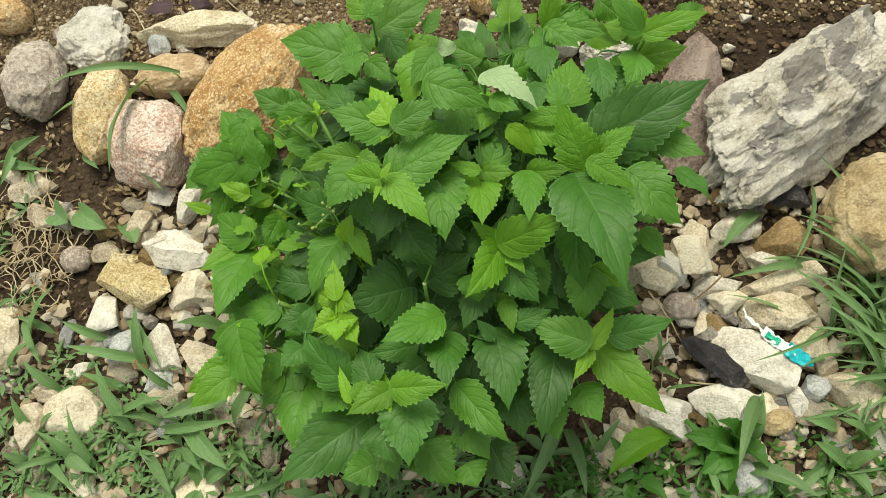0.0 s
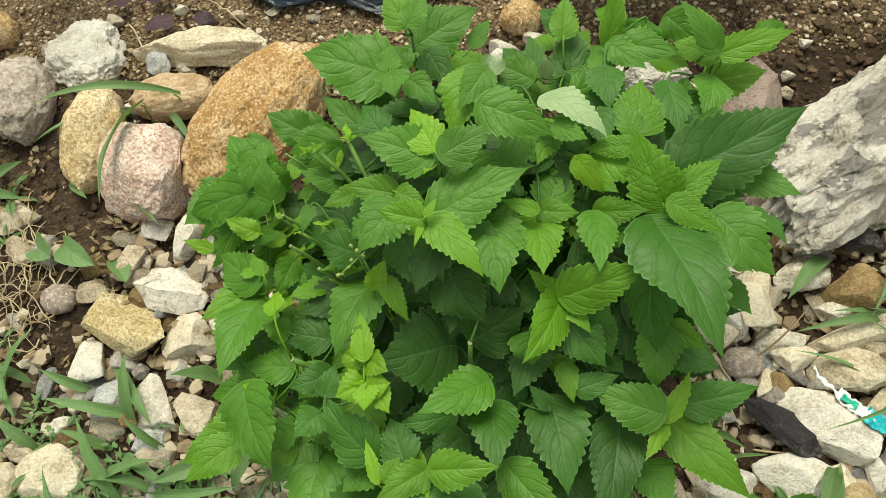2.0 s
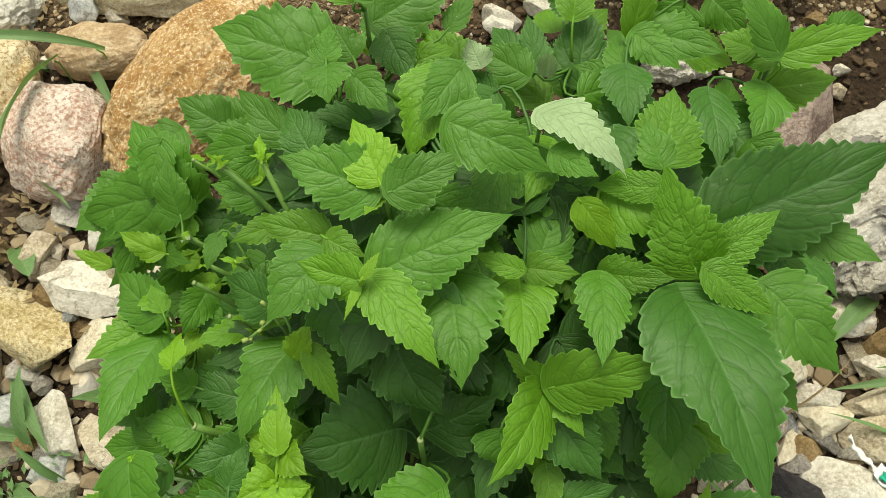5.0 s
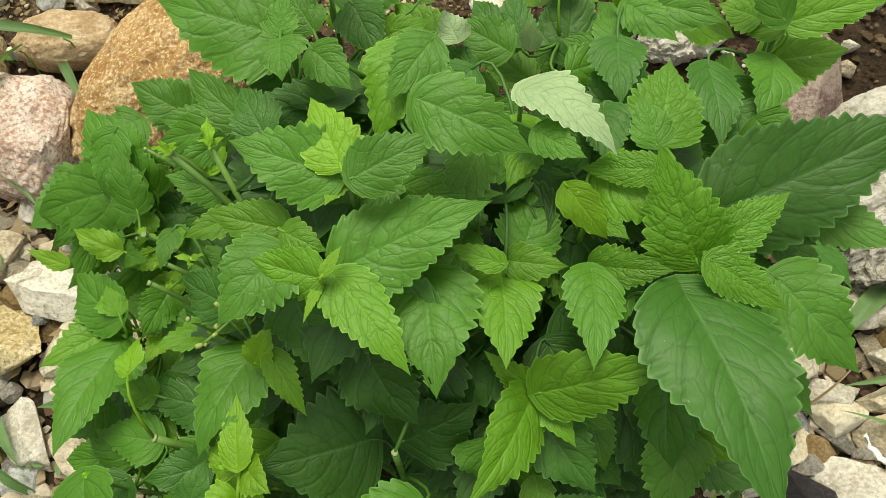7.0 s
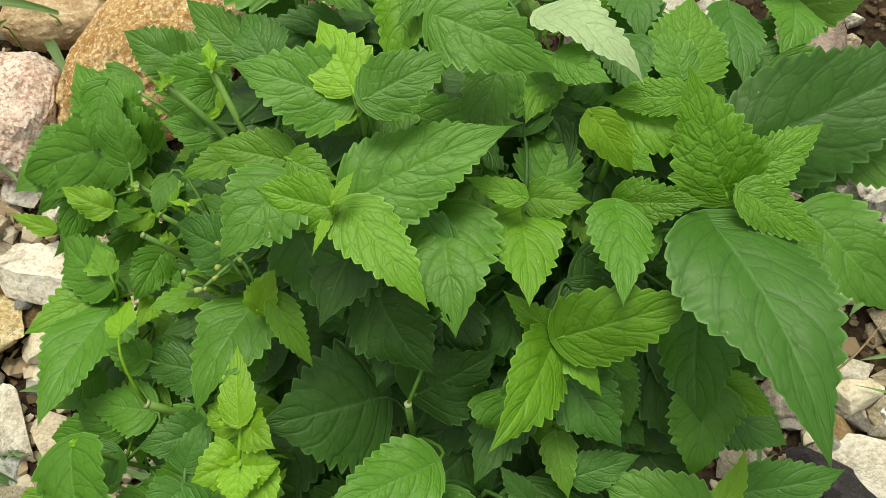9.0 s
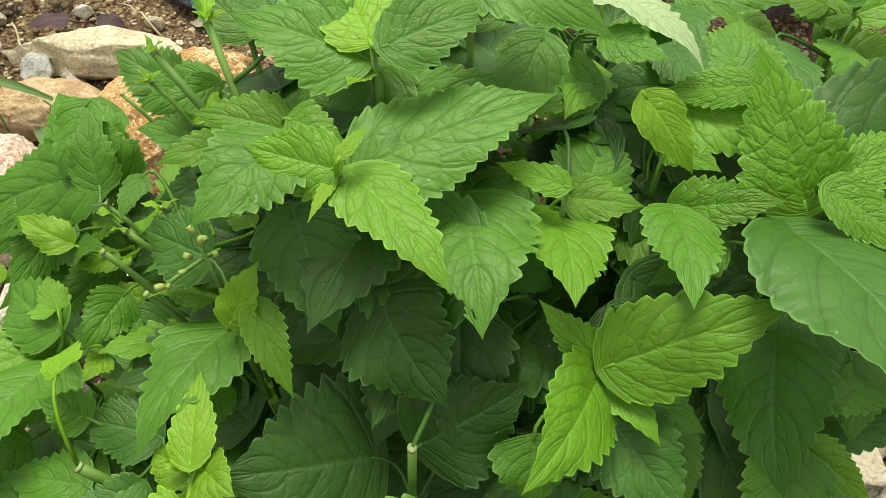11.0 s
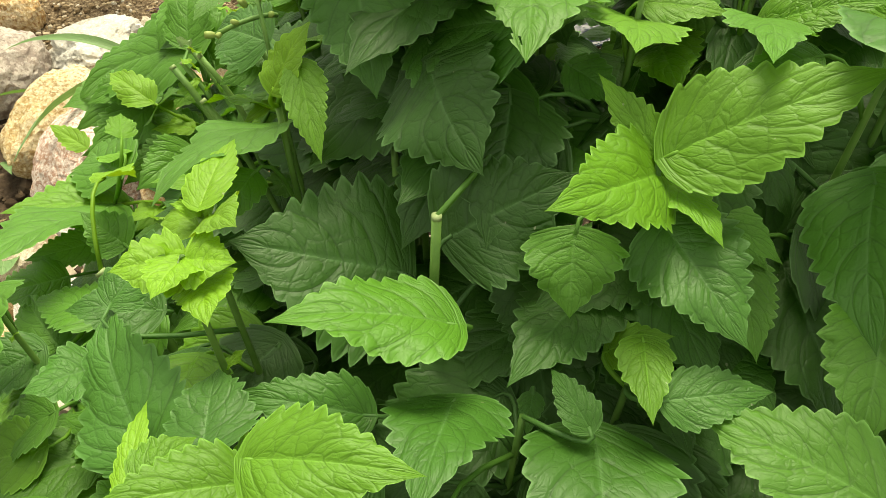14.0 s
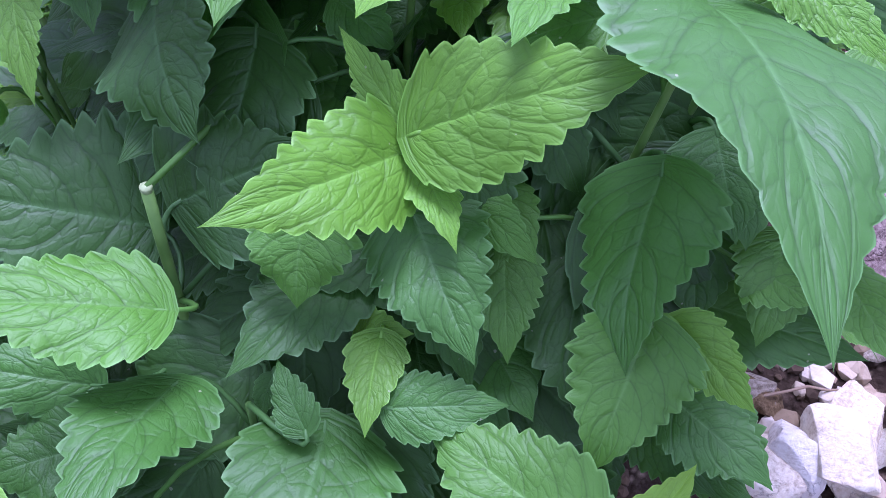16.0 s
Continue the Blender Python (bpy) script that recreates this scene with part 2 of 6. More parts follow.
ROCK = {
    "white": rock_material("rock_white", ((0.45, 0.40, 0.32), (0.70, 0.655, 0.565), (0.80, 0.775, 0.71))),
    "cream": rock_material("rock_cream", ((0.43, 0.355, 0.245), (0.68, 0.60, 0.45), (0.77, 0.72, 0.59))),
    "beige": rock_material("rock_beige", ((0.31, 0.25, 0.17), (0.55, 0.47, 0.35), (0.69, 0.62, 0.50))),
    "bluewhite": rock_material("rock_bluewhite", ((0.275, 0.284, 0.275), (0.473, 0.482, 0.473), (0.654, 0.654, 0.628))),
    "yellow": rock_material("rock_yellow", ((0.32, 0.23, 0.09), (0.54, 0.43, 0.22), (0.68, 0.60, 0.41)), 420, (0.30, 0.21, 0.08)),
    "tan": rock_material("rock_tan", ((0.30, 0.215, 0.11), (0.48, 0.375, 0.215), (0.60, 0.51, 0.35))),
    "tanwhite": rock_material("rock_tanwhite", ((0.36, 0.28, 0.17), (0.60, 0.52, 0.38), (0.74, 0.69, 0.57))),
    "brown": rock_material("rock_brown", ((0.120, 0.082, 0.039), (0.258, 0.172, 0.077), (0.378, 0.275, 0.146))),
    "grey": rock_material("rock_grey", ((0.20, 0.175, 0.15), (0.36, 0.33, 0.295), (0.52, 0.49, 0.44))),
    "pinkgrey": rock_material("rock_pinkgrey", ((0.25, 0.195, 0.16), (0.41, 0.345, 0.29), (0.53, 0.475, 0.41)), speck=(0.27, 0.21, 0.18), cracks=0.0),
    "slate": rock_material("rock_slate", ((0.018, 0.016, 0.018), (0.042, 0.038, 0.042), (0.150, 0.140, 0.140)), rough=0.28, band=True),
    "purple": rock_material("rock_purple", ((0.105, 0.072, 0.064), (0.19, 0.135, 0.118), (0.36, 0.285, 0.245)), rough=0.75),
    "granite": rock_material("rock_granite", ((0.42, 0.28, 0.11), (0.60, 0.46, 0.25), (0.74, 0.66, 0.47)), 420, (0.33, 0.19, 0.06), cracks=0.0),
    "orange": rock_material("rock_orange", ((0.38, 0.21, 0.07), (0.58, 0.40, 0.19), (0.74, 0.64, 0.45)), 420, (0.30, 0.14, 0.045), cracks=0.0),
    "pink": rock_material("rock_pink", ((0.40, 0.23, 0.16), (0.64, 0.50, 0.42), (0.78, 0.72, 0.66)), 420, (0.37, 0.18, 0.11), cracks=0.0),
    "banded": rock_material("rock_banded", ((0.37, 0.25, 0.14), (0.56, 0.42, 0.26), (0.70, 0.60, 0.44)), band=True, cracks=0.0),
    "sandstone": rock_material("rock_sandstone", ((0.43, 0.35, 0.22), (0.64, 0.57, 0.41), (0.77, 0.72, 0.58)), 420, (0.45, 0.37, 0.24), cracks=0.2),
    "rough": rock_material("rock_rough", ((0.384, 0.352, 0.288), (0.591, 0.560, 0.488), (0.680, 0.664, 0.608))),
    "boulder": rock_material("rock_boulder", ((0.24, 0.205, 0.155), (0.43, 0.395, 0.33), (0.62, 0.59, 0.53)), patch=(0.16, 0.15, 0.14)),
}


def soil_material():
    m = Mat("soil", 0.95, 0.15)
    big = m.noise(3.2, 4)
    fine = m.noise(140, 6, 0.7)
    f2 = m.math("ADD", m.math("MULTIPLY", big, 0.55), m.math("MULTIPLY", fine, 0.45))
    col = m.ramp(f2, [(0.34, (0.018, 0.012, 0.008)), (0.5, (0.045, 0.030, 0.019)), (0.68, (0.120, 0.084, 0.055))])
    vor = m.node("ShaderNodeTexVoronoi", Scale=120.0)
    m.l.new(m.coord(), vor.inputs["Vector"])
    gr = m.ramp(vor.outputs["Distance"], [(0.12, 1.0), (0.5, 0.0)])
    col = m.mix(m.math("MULTIPLY", gr, m.ramp(m.noise(60, 2), [(0.54, 0.0), (0.64, 0.6)])), col, (0.34, 0.26, 0.17))
    # the raked planting bed is drier and sandier than the bank
    place = m.n.new("ShaderNodeSeparateXYZ")
    m.l.new(m.coord(), place.inputs[0])
    edge = m.math("ADD", place.outputs[1], m.math("MULTIPLY", m.noise(5, 3), 0.2))
    sand = m.ramp(m.noise(190, 5, 0.75), [(0.38, (0.07, 0.046, 0.026)), (0.5, (0.17, 0.118, 0.066)), (0.62, (0.40, 0.31, 0.20))])
    col = m.mix(m.ramp(m.math("SUBTRACT", edge, 0.3), [(0.80, 0.0), (0.92, 0.80)]), col, sand)
    h = m.math("ADD", fine, m.math("MULTIPLY", gr, 0.6))
    return m.done(col, m.bump(h, 0.9, 0.008))


SOIL = soil_material()


def film_material(name, colour, rough, crumple=False):
    m = Mat(name, rough, 0.6 if crumple else 0.24)
    stretch = m.node("ShaderNodeMapping")
    stretch.inputs["Scale"].default_value = (9.0, 30.0, 30.0) if crumple else (1.1, 26.0, 26.0)
    m.l.new(m.coord(), stretch.inputs["Vector"])
    crease = m.noise(1.0, 3, 0.5, stretch.outputs[0])
    ridge = m.math("ABSOLUTE", m.math("SUBTRACT", m.noise(1.7, 3, 0.5, stretch.outputs[0]), 0.5))
    fold = m.ramp(ridge, [(0.0, 1.0), (0.05, 0.25), (0.16, 0.0)])
    dust = m.ramp(m.noise(7, 6, 0.7), [(0.50, 0.0), (0.72, 0.5)])
    col = m.mix(dust, tuple(c * 0.8 for c in colour), tuple(min(1, c * 1.8 + (0.0 if crumple else 0.045)) for c in colour))
    # paler folds: the shine along wrinkles put into the colour
    col = m.mix(m.math("MULTIPLY", fold, 0.25), col, tuple(min(1, c * 2.0 + 0.04) for c in colour))
    h = m.math("ADD", m.math("MULTIPLY", crease, 0.8 if crumple else 1.3), m.math("MULTIPLY", fold, 0.5))
    if crumple:
        warp = m.mix(0.14, m.coord(), m.node_colour(m.noise(14, 5)))
        ridges = m.math("ABSOLUTE", m.math("SUBTRACT", m.noise(15, 3, 0.55, warp), 0.5))
        lines = m.ramp(ridges, [(0.0, 1.0), (0.012, 0.5), (0.05, 0.0)])
        soil_seen = m.ramp(m.noise(6, 4), [(0.40, 0.0), (0.56, 0.9)])
        col = m.mix(soil_seen, col, (0.062, 0.052, 0.042))
        # whitish crinkle lines are highlights drawn in colour
        col = m.mix(m.math("MULTIPLY", lines, 0.35), col, (0.55, 0.55, 0.54))
        h = m.math("ADD", h, m.math("MULTIPLY", lines, 0.8))
    return m.done(col, m.bump(h, 0.55 if crumple else 0.28, 0.024 if crumple else 0.012))


FILM_BLACK = film_material("film_black", (0.008, 0.017, 0.028), 0.24)
FILM_CLEAR = film_material("film_clear", (0.085, 0.089, 0.090), 0.15, True)


def plain(name, colour, rough=0.5):
    m = Mat(name, rough)
    return m.done(m.mix(m.noise(90, 3), tuple(c * 0.85 for c in colour), tuple(min(1, c * 1.1) for c in colour)))


# ---- building helpers ----
def mesh_from(name, verts, faces, mat, uvs=None, smooth=True):
    me = bpy.data.meshes.new(name)
    me.from_pydata([tuple(v) for v in verts], [], faces)
    for mt in mat if isinstance(mat, (list, tuple)) else (mat,):
        me.materials.append(mt)
    if uvs is not None:
        lay = me.uv_layers.new(name="UVMap")
        idx = np.empty(len(me.loops), dtype=np.int32)
        me.loops.foreach_get("vertex_index", idx)
        lay.data.foreach_set("uv", np.asarray(uvs, dtype=np.float32)[idx].ravel())
    if smooth:
        me.polygons.foreach_set("use_smooth", [True] * len(me.polygons))
    me.update()
    return me


def part(name, me, parent, label="", m=None):
    ob = new(name, me)
    ob.parent = parent
    if m is not None:
        ob.matrix_basis = m
    if label:
        ob["label"] = label
    return ob


def ground_z(x, y):
    """Height of the bank: it climbs away from the path and levels out at the planting bed."""
    yy = y if y < 1.25 else 1.25 + (y - 1.25) * math.exp(-(y - 1.25) * 1.5) * 0.6
    yy = max(yy, -0.4 - 0.3 * (1 - math.exp((yy + 0.4) * 2))) if yy < -0.4 else yy
    xx = max(-1.6, min(1.6, x))
    return 0.021 + 0.0754 * xx + 0.2969 * yy


def soil_z(x, y):
    w = noise.noise((x * 9, y * 9, 0.3)) * 0.010 + noise.noise((x * 30, y * 30, 1.7)) * 0.006 + noise.noise((x * 75, y * 75, 4.1)) * 0.0035
    return ground_z(x, y) - 0.006 + w * (1 if abs(x) < 3 and abs(y) < 4 else 0)


def tube(pts, radii, sides=6):
    verts, faces = [], []
    prev = None
    for i, p in enumerate(pts):
        p = Vector(p)
        d = (Vector(pts[min(i + 1, len(pts) - 1)]) - Vector(pts[max(i - 1, 0)])).normalized()
        side = d.cross(Vector((0.31, 0.17, 0.93)))
        side = side.normalized() if side.length > 1e-4 else Vector((1, 0, 0))
        if prev is not None and side.dot(prev) < 0:
            side = -side
        prev = side
        up = d.cross(side)
        for k in range(sides):
            a = 2 * math.pi * k / sides
            verts.append(p + (side * math.cos(a) + up * math.sin(a)) * radii[i])
    n = len(pts)
    for i in range(n - 1):
        for k in range(sides):
            k2 = (k + 1) % sides
            faces.append((i * sides + k, i * sides + k2, (i + 1) * sides + k2, (i + 1) * sides + k))
    faces.append(tuple(range(sides - 1, -1, -1)))
    faces.append(tuple((n - 1) * sides + k for k in range(sides)))
    return verts, faces


def bezier(a, b, c, n):
    a, b, c = Vector(a), Vector(b), Vector(c)
    return [a * (1 - t) ** 2 + b * 2 * t * (1 - t) + c * t * t for t in (i / (n - 1) for i in range(n))]


STEP = (0.0, 0.42, 0.78, 1.0, 0.62)


def leaf_grid(L, W, rng, teeth=11, arch=0.05, fold=0.15, curl=0.0, wave=0.05, quilt=0.03, cord=0.09, peak=0.25, depth=0.145, sub=5, cols=7, bites=(), droop=0.0, twist=0.0):
    """A toothed, quilted leaf blade: base at the origin, tip on +Y, upper side +Z."""
    rows = teeth * sub
    veins = 4.9
    ph1, ph2 = rng.uniform(0, 6.28), rng.uniform(0, 6.28)
    bend = rng.uniform(-0.07, 0.07)
    off = rng.uniform(0, 90)
    bites_at = [[rng.uniform(0.55, 1.25) for _ in range(teeth + 1)] for _ in (0, 1)]
    verts, uvs, faces = [], [], []
    for i in range(rows + 1):
        v = i / rows
        if v < peak:
            prof = (1 - (1 - v / peak) ** 2.3) ** 0.55
        else:
            s = (v - peak) / (1 - peak)
            prof = (1 - s) ** 1.3 * (1 + 0.9 * s)
        fade = (min(1.0, prof * 1.7) if v > 0.05 else 0.3) * (1 - max(0.0, v - 0.72) / 0.28) ** 0.7
        for j in range(-cols, cols + 1):
            u = j / cols
            au = abs(u)
            tooth = STEP[i % sub] * depth * bites_at[u > 0][i // sub] * fade
            rim = 1.0 if au == 1 else 0.25 if j in (1 - cols, cols - 1) else 0.0
            x = u * (W * 0.48 * prof + tooth * W * 0.5 * rim) + bend * L * v * (1 - v)
            y = L * (v - cord * au ** 1.5 * (1 - v) ** 5 + 0.18 * tooth * rim * (1 - v))
            q = abs(math.sin(math.pi * veins * (v ** 0.85 - 0.24 * au - 0.16 * au * au))) ** 0.7 * (1 - au ** 3) * min(1, au * 5)
            z = arch * L * 4 * v * (1 - v) + fold * abs(x) - (fold * 0.9 + droop) * W * 0.5 * prof * au * au
            z += quilt * W * q * min(1, prof * 1.3)
            z += quilt * W * 0.9 * noise.noise((u * 3.4 + off, v * 6.5, off)) * prof
            z += wave * W * au * au * math.sin(v * 9.5 + (ph1 if u > 0 else ph2)) * min(1, prof)
            z += twist * x * v - curl * L * max(0.0, v - 0.55) ** 2
            verts.append(Vector((x, y, z)))
            uvs.append((u * 0.5 + 0.5, v))
    w = 2 * cols + 1
    for i in range(rows):
        for j in range(w - 1):
            a = i * w + j
            cu, cv = (j + 0.5 - cols) / cols, (i + 0.5) / rows
            if any(((cu - bu) * 0.4) ** 2 + (cv - bv) ** 2 < br * br for bu, bv, br in bites):
                continue
            faces.append((a, a + 1, a + w + 1, a + w))
    return verts, uvs, faces


def leaf_frame(base, tip, roll):
    """Pose of a leaf from its base and tip; roll turns its upper side about the midrib."""
    base, tip = Vector(base), Vector(tip)
    ax = (tip - base).normalized()
    ref = (Vector((0, 0, 1)) - ax * ax.z).normalized()
    side = ax.cross(ref)
    a = radians(roll)
    nz = ref * math.cos(a) + side * math.sin(a)
    nx = ax.cross(nz)
    return Matrix(((nx.x, ax.x, nz.x, base.x), (nx.y, ax.y, nz.y, base.y), (nx.z, ax.z, nz.z, base.z), (0, 0, 0, 1))), (tip - base).length


# ---- ground ----
def axis(lo, hi, step, far):
    near = list(np.arange(lo, hi + step / 2, step))
    out, d = [], step
    p = near[-1]
    while p < far:
        d *= 1.5
        p += d
        out.append(p)
    left, d, p = [], step, near[0]
    while p > -far:
        d *= 1.5
        p -= d
        left.append(p)
    return left[::-1] + near + out


gx, gy = axis(-1.1, 0.9, 0.0125, 300), axis(-0.1, 1.6, 0.0125, 300)
gverts = [(x, y, soil_z(x, y)) for y in gy for x in gx]
gw = len(gx)
gfaces = [(r * gw + c, r * gw + c + 1, (r + 1) * gw + c + 1, (r + 1) * gw + c) for r in range(len(gy) - 1) for c in range(gw - 1)]
ground = new("ground", mesh_from("ground", gverts, gfaces, SOIL))
tagged(ground, "brown stony soil bank with crumbs and dead roots", "ground", kind="structure")


# ---- rocks ----
rock_rng = random.Random(11)
SPHERES = {}


def sphere(sub):
    if sub not in SPHERES:
        bm = bmesh.new()
        bmesh.ops.create_icosphere(bm, subdivisions=sub, radius=1.0)
        SPHERES[sub] = (np.array([v.co[:] for v in bm.verts]), [tuple(v.index for v in fc.verts) for fc in bm.faces])
        bm.free()
    return SPHERES[sub]


ROUND = {"rough": 5, "granite": 3, "orange": 3, "pinkgrey": 3, "banded": 3, "pink": 3, "boulder": 3, "tan": 3, "sandstone": 5}
WORDS = {"white": "pale limestone rock", "cream": "cream limestone rock", "beige": "beige weathered rock", "bluewhite": "bluish white broken rock", "yellow": "yellowish brown rock",
         "tan": "tan boulder", "tanwhite": "tan and white rock", "brown": "brown rock", "grey": "small grey rock", "pinkgrey": "pinkish grey rounded cobble", "slate": "dark slate rock",
         "purple": "purple grey flat slab", "granite": "yellow speckled granite cobble", "orange": "orange speckled granite rock", "pink": "pink and white granite block", "banded": "banded tan oval cobble",
         "boulder": "pale grey pitted boulder", "rough": "rough white pitted rock", "sandstone": "pale yellow elongated sandstone cobble"}


def rock_mesh(sx, sy, sz, kind, seed):
    size = max(sx, sy)
    sub = 6 if size > 0.3 else 5 if size > 0.07 else 4
    co, faces = sphere(sub)
    rng = random.Random(seed)
    p = np.sign(co) * np.abs(co) ** 0.60 if kind == "pink" else co.copy()
    round_stone = kind in ROUND and kind != "boulder"
    if round_stone:
        for k in range(ROUND[kind]):
            d = np.array([rng.gauss(0, 1), rng.gauss(0, 1), rng.gauss(0, 0.9)])
            d /= np.linalg.norm(d)
            over = p @ d - (rng.uniform(0.66, 0.86) if ROUND[kind] > 4 else rng.uniform(0.78, 0.92))
            p = p - np.outer(np.clip(over, 0, None) * (0.95 if ROUND[kind] > 4 else 0.7), d)
    else:
        # broken stone: flat faces that meet in edges, a few of them nearly parallel
        planes = []
        for k in range(rng.randint(9, 13) if kind != "boulder" else 16):
            d = np.array([rng.gauss(0, 1), rng.gauss(0, 1), rng.gauss(0, 0.8)])
            planes.append((d / np.linalg.norm(d), rng.uniform(0.42, 0.80) if kind != "boulder" else rng.uniform(0.62, 0.9)))
        for _ in (0, 1, 2):
            for d, lim in planes:
                p = p - np.outer(np.clip(p @ d - lim, 0, None), d)
    for k in range(0 if kind in ("granite", "orange", "pinkgrey", "banded", "sandstone") else 14):
        # chips knocked off the corners
        d = np.array([rng.gauss(0, 1), rng.gauss(0, 1), rng.gauss(0.3, 0.9)])
        d /= np.linalg.norm(d)
        along = p @ d
        lim = along.max() * rng.uniform(0.88, 0.97)
        p = p - np.outer(np.clip(along - lim, 0, None), d)
    amp = 0.21 if kind == "boulder" else 0.20 if kind == "rough" else 0.085 if round_stone else 0.045
    off = rng.uniform(0, 90)
    disp = np.array([noise.noise(Vector(q) * 2.6 + Vector((off, 0, 0))) * amp + noise.noise(Vector(q) * 7.5 + Vector((0, off, 0))) * amp * 0.5 + noise.noise(Vector(q) * 19 + Vector((0, 0, off))) * amp * 0.28 for q in p])
    p = p * (1 + disp)[:, None]
    ext = p.max(axis=0) - p.min(axis=0)
    mid = (p.max(axis=0) + p.min(axis=0)) / 2
    p = (p - mid) / ext * np.array([sx, sy, sz])
    return p, faces


def put_rock(x, y, sx, sy, height, turn, kind):
    thick = height * 1.55
    p, faces = rock_mesh(sx * 1.08, sy * 1.08, thick, kind, rock_rng.randint(0, 10**6))
    me = mesh_from("rock", p, faces, ROCK[kind], smooth=True)
    me.set_sharp_from_angle(angle=radians(24))
    name = "boulder" if max(sx, sy) > 0.2 else "rock" if max(sx, sy) > 0.025 else "pebble"
    ob = new(name, me)
    slope = Matrix.Rotation(math.atan(0.2969), 4, "X") @ Matrix.Rotation(-math.atan(0.0754), 4, "Y")
    ob.matrix_basis = Matrix.Translation((x, y, ground_z(x, y) + height - thick * 0.5)) @ slope @ Matrix.Rotation(radians(turn), 4, "Z")
    tagged(ob, WORDS[kind] + " lying on the soil", "rock", "stones round the plant")
    return ob


put_rock(-0.849, 1.159, 0.072, 0.062, 0.050, -0, "orange")
put_rock(-0.781, 1.029, 0.105, 0.145, 0.070, -0, "pinkgrey")
put_rock(-0.679, 1.100, 0.137, 0.121, 0.050, -20, "rough")
put_rock(-0.486, 1.098, 0.215, 0.066, 0.045, -3, "sandstone")
put_rock(-0.552, 1.080, 0.040, 0.046, 0.030, -0, "bluewhite")
put_rock(-0.644, 0.951, 0.094, 0.171, 0.070, -0, "granite")
put_rock(-0.525, 1.013, 0.133, 0.071, 0.050, 5, "banded")
put_rock(-0.513, 1.069, 0.032, 0.022, 0.015, -0, "white")
put_rock(-0.553, 0.885, 0.126, 0.141, 0.080, -0, "pink")
put_rock(-0.380, 0.956, 0.285, 0.157, 0.100, 52, "orange")
put_rock(-0.532, 0.806, 0.046, 0.036, 0.020, -20, "grey")
put_rock(-0.480, 0.788, 0.042, 0.066, 0.030, -25, "white")
put_rock(-0.567, 0.755, 0.058, 0.047, 0.025, 20, "beige")
put_rock(-0.498, 0.710, 0.109, 0.065, 0.030, -22, "white")
put_rock(-0.559, 0.664, 0.124, 0.081, 0.040, -25, "yellow")
put_rock(-0.465, 0.644, 0.078, 0.068, 0.030, -10, "cream")
put_rock(-0.623, 0.717, 0.047, 0.032, 0.020, 25, "beige")
put_rock(-0.673, 0.709, 0.052, 0.045, 0.025, -0, "pinkgrey")
put_rock(-0.546, 0.706, 0.034, 0.034, 0.020, -0, "brown")
put_rock(-0.608, 0.614, 0.055, 0.061, 0.030, -15, "white")
put_rock(-0.559, 0.615, 0.033, 0.029, 0.020, -0, "grey")
put_rock(-0.534, 0.600, 0.024, 0.024, 0.015, -0, "grey")
put_rock(-0.574, 0.563, 0.040, 0.058, 0.025, -10, "bluewhite")
put_rock(-0.508, 0.550, 0.052, 0.083, 0.030, 20, "white")
put_rock(-0.450, 0.537, 0.064, 0.062, 0.030, -0, "beige")
put_rock(-0.642, 0.531, 0.042, 0.024, 0.015, 8, "white")
put_rock(-0.649, 0.467, 0.089, 0.078, 0.030, -5, "cream")
put_rock(-0.725, 0.451, 0.059, 0.070, 0.030, -20, "beige")
put_rock(-0.780, 0.591, 0.052, 0.115, 0.030, -8, "cream")
put_rock(-0.511, 0.502, 0.052, 0.041, 0.020, -0, "bluewhite")
put_rock(-0.397, 0.488, 0.047, 0.063, 0.025, -15, "cream")
put_rock(-0.622, 0.357, 0.040, 0.038, 0.020, -0, "cream")
put_rock(-0.437, 0.351, 0.067, 0.056, 0.030, 15, "cream")
put_rock(-0.416, 0.390, 0.041, 0.031, 0.020, -0, "beige")
put_rock(-0.343, 0.340, 0.037, 0.027, 0.020, -0, "white")
put_rock(-0.747, 0.786, 0.048, 0.042, 0.020, -0, "beige")
put_rock(-0.769, 0.841, 0.084, 0.051, 0.020, 12, "beige")
put_rock(-0.708, 0.786, 0.050, 0.046, 0.020, -10, "grey")
put_rock(-0.543, 0.538, 0.036, 0.027, 0.020, -30, "brown")
put_rock(-0.690, 0.494, 0.054, 0.027, 0.020, -10, "beige")
put_rock(0.508, 0.850, 0.400, 0.186, 0.130, 34, "boulder")
put_rock(0.337, 0.885, 0.120, 0.225, 0.050, -8, "purple")
put_rock(0.590, 0.682, 0.150, 0.180, 0.100, -20, "tan")
put_rock(0.209, 0.984, 0.068, 0.052, 0.040, -0, "rough")
put_rock(-0.003, 1.039, 0.038, 0.032, 0.030, -0, "white")
put_rock(0.103, 0.978, 0.047, 0.037, 0.030, -0, "white")
put_rock(0.387, 0.686, 0.067, 0.051, 0.030, 20, "white")
put_rock(0.386, 0.737, 0.054, 0.033, 0.030, 5, "brown")
put_rock(0.469, 0.732, 0.065, 0.038, 0.025, -5, "slate")
put_rock(0.453, 0.654, 0.079, 0.071, 0.050, -0, "brown")
put_rock(0.264, 0.621, 0.072, 0.053, 0.030, -10, "cream")
put_rock(0.327, 0.659, 0.045, 0.089, 0.020, -10, "cream")
put_rock(0.356, 0.600, 0.071, 0.034, 0.020, 8, "white")
put_rock(0.424, 0.633, 0.044, 0.030, 0.025, 5, "white")
put_rock(0.447, 0.603, 0.119, 0.043, 0.030, 6, "cream")
put_rock(0.367, 0.576, 0.057, 0.035, 0.025, 8, "cream")
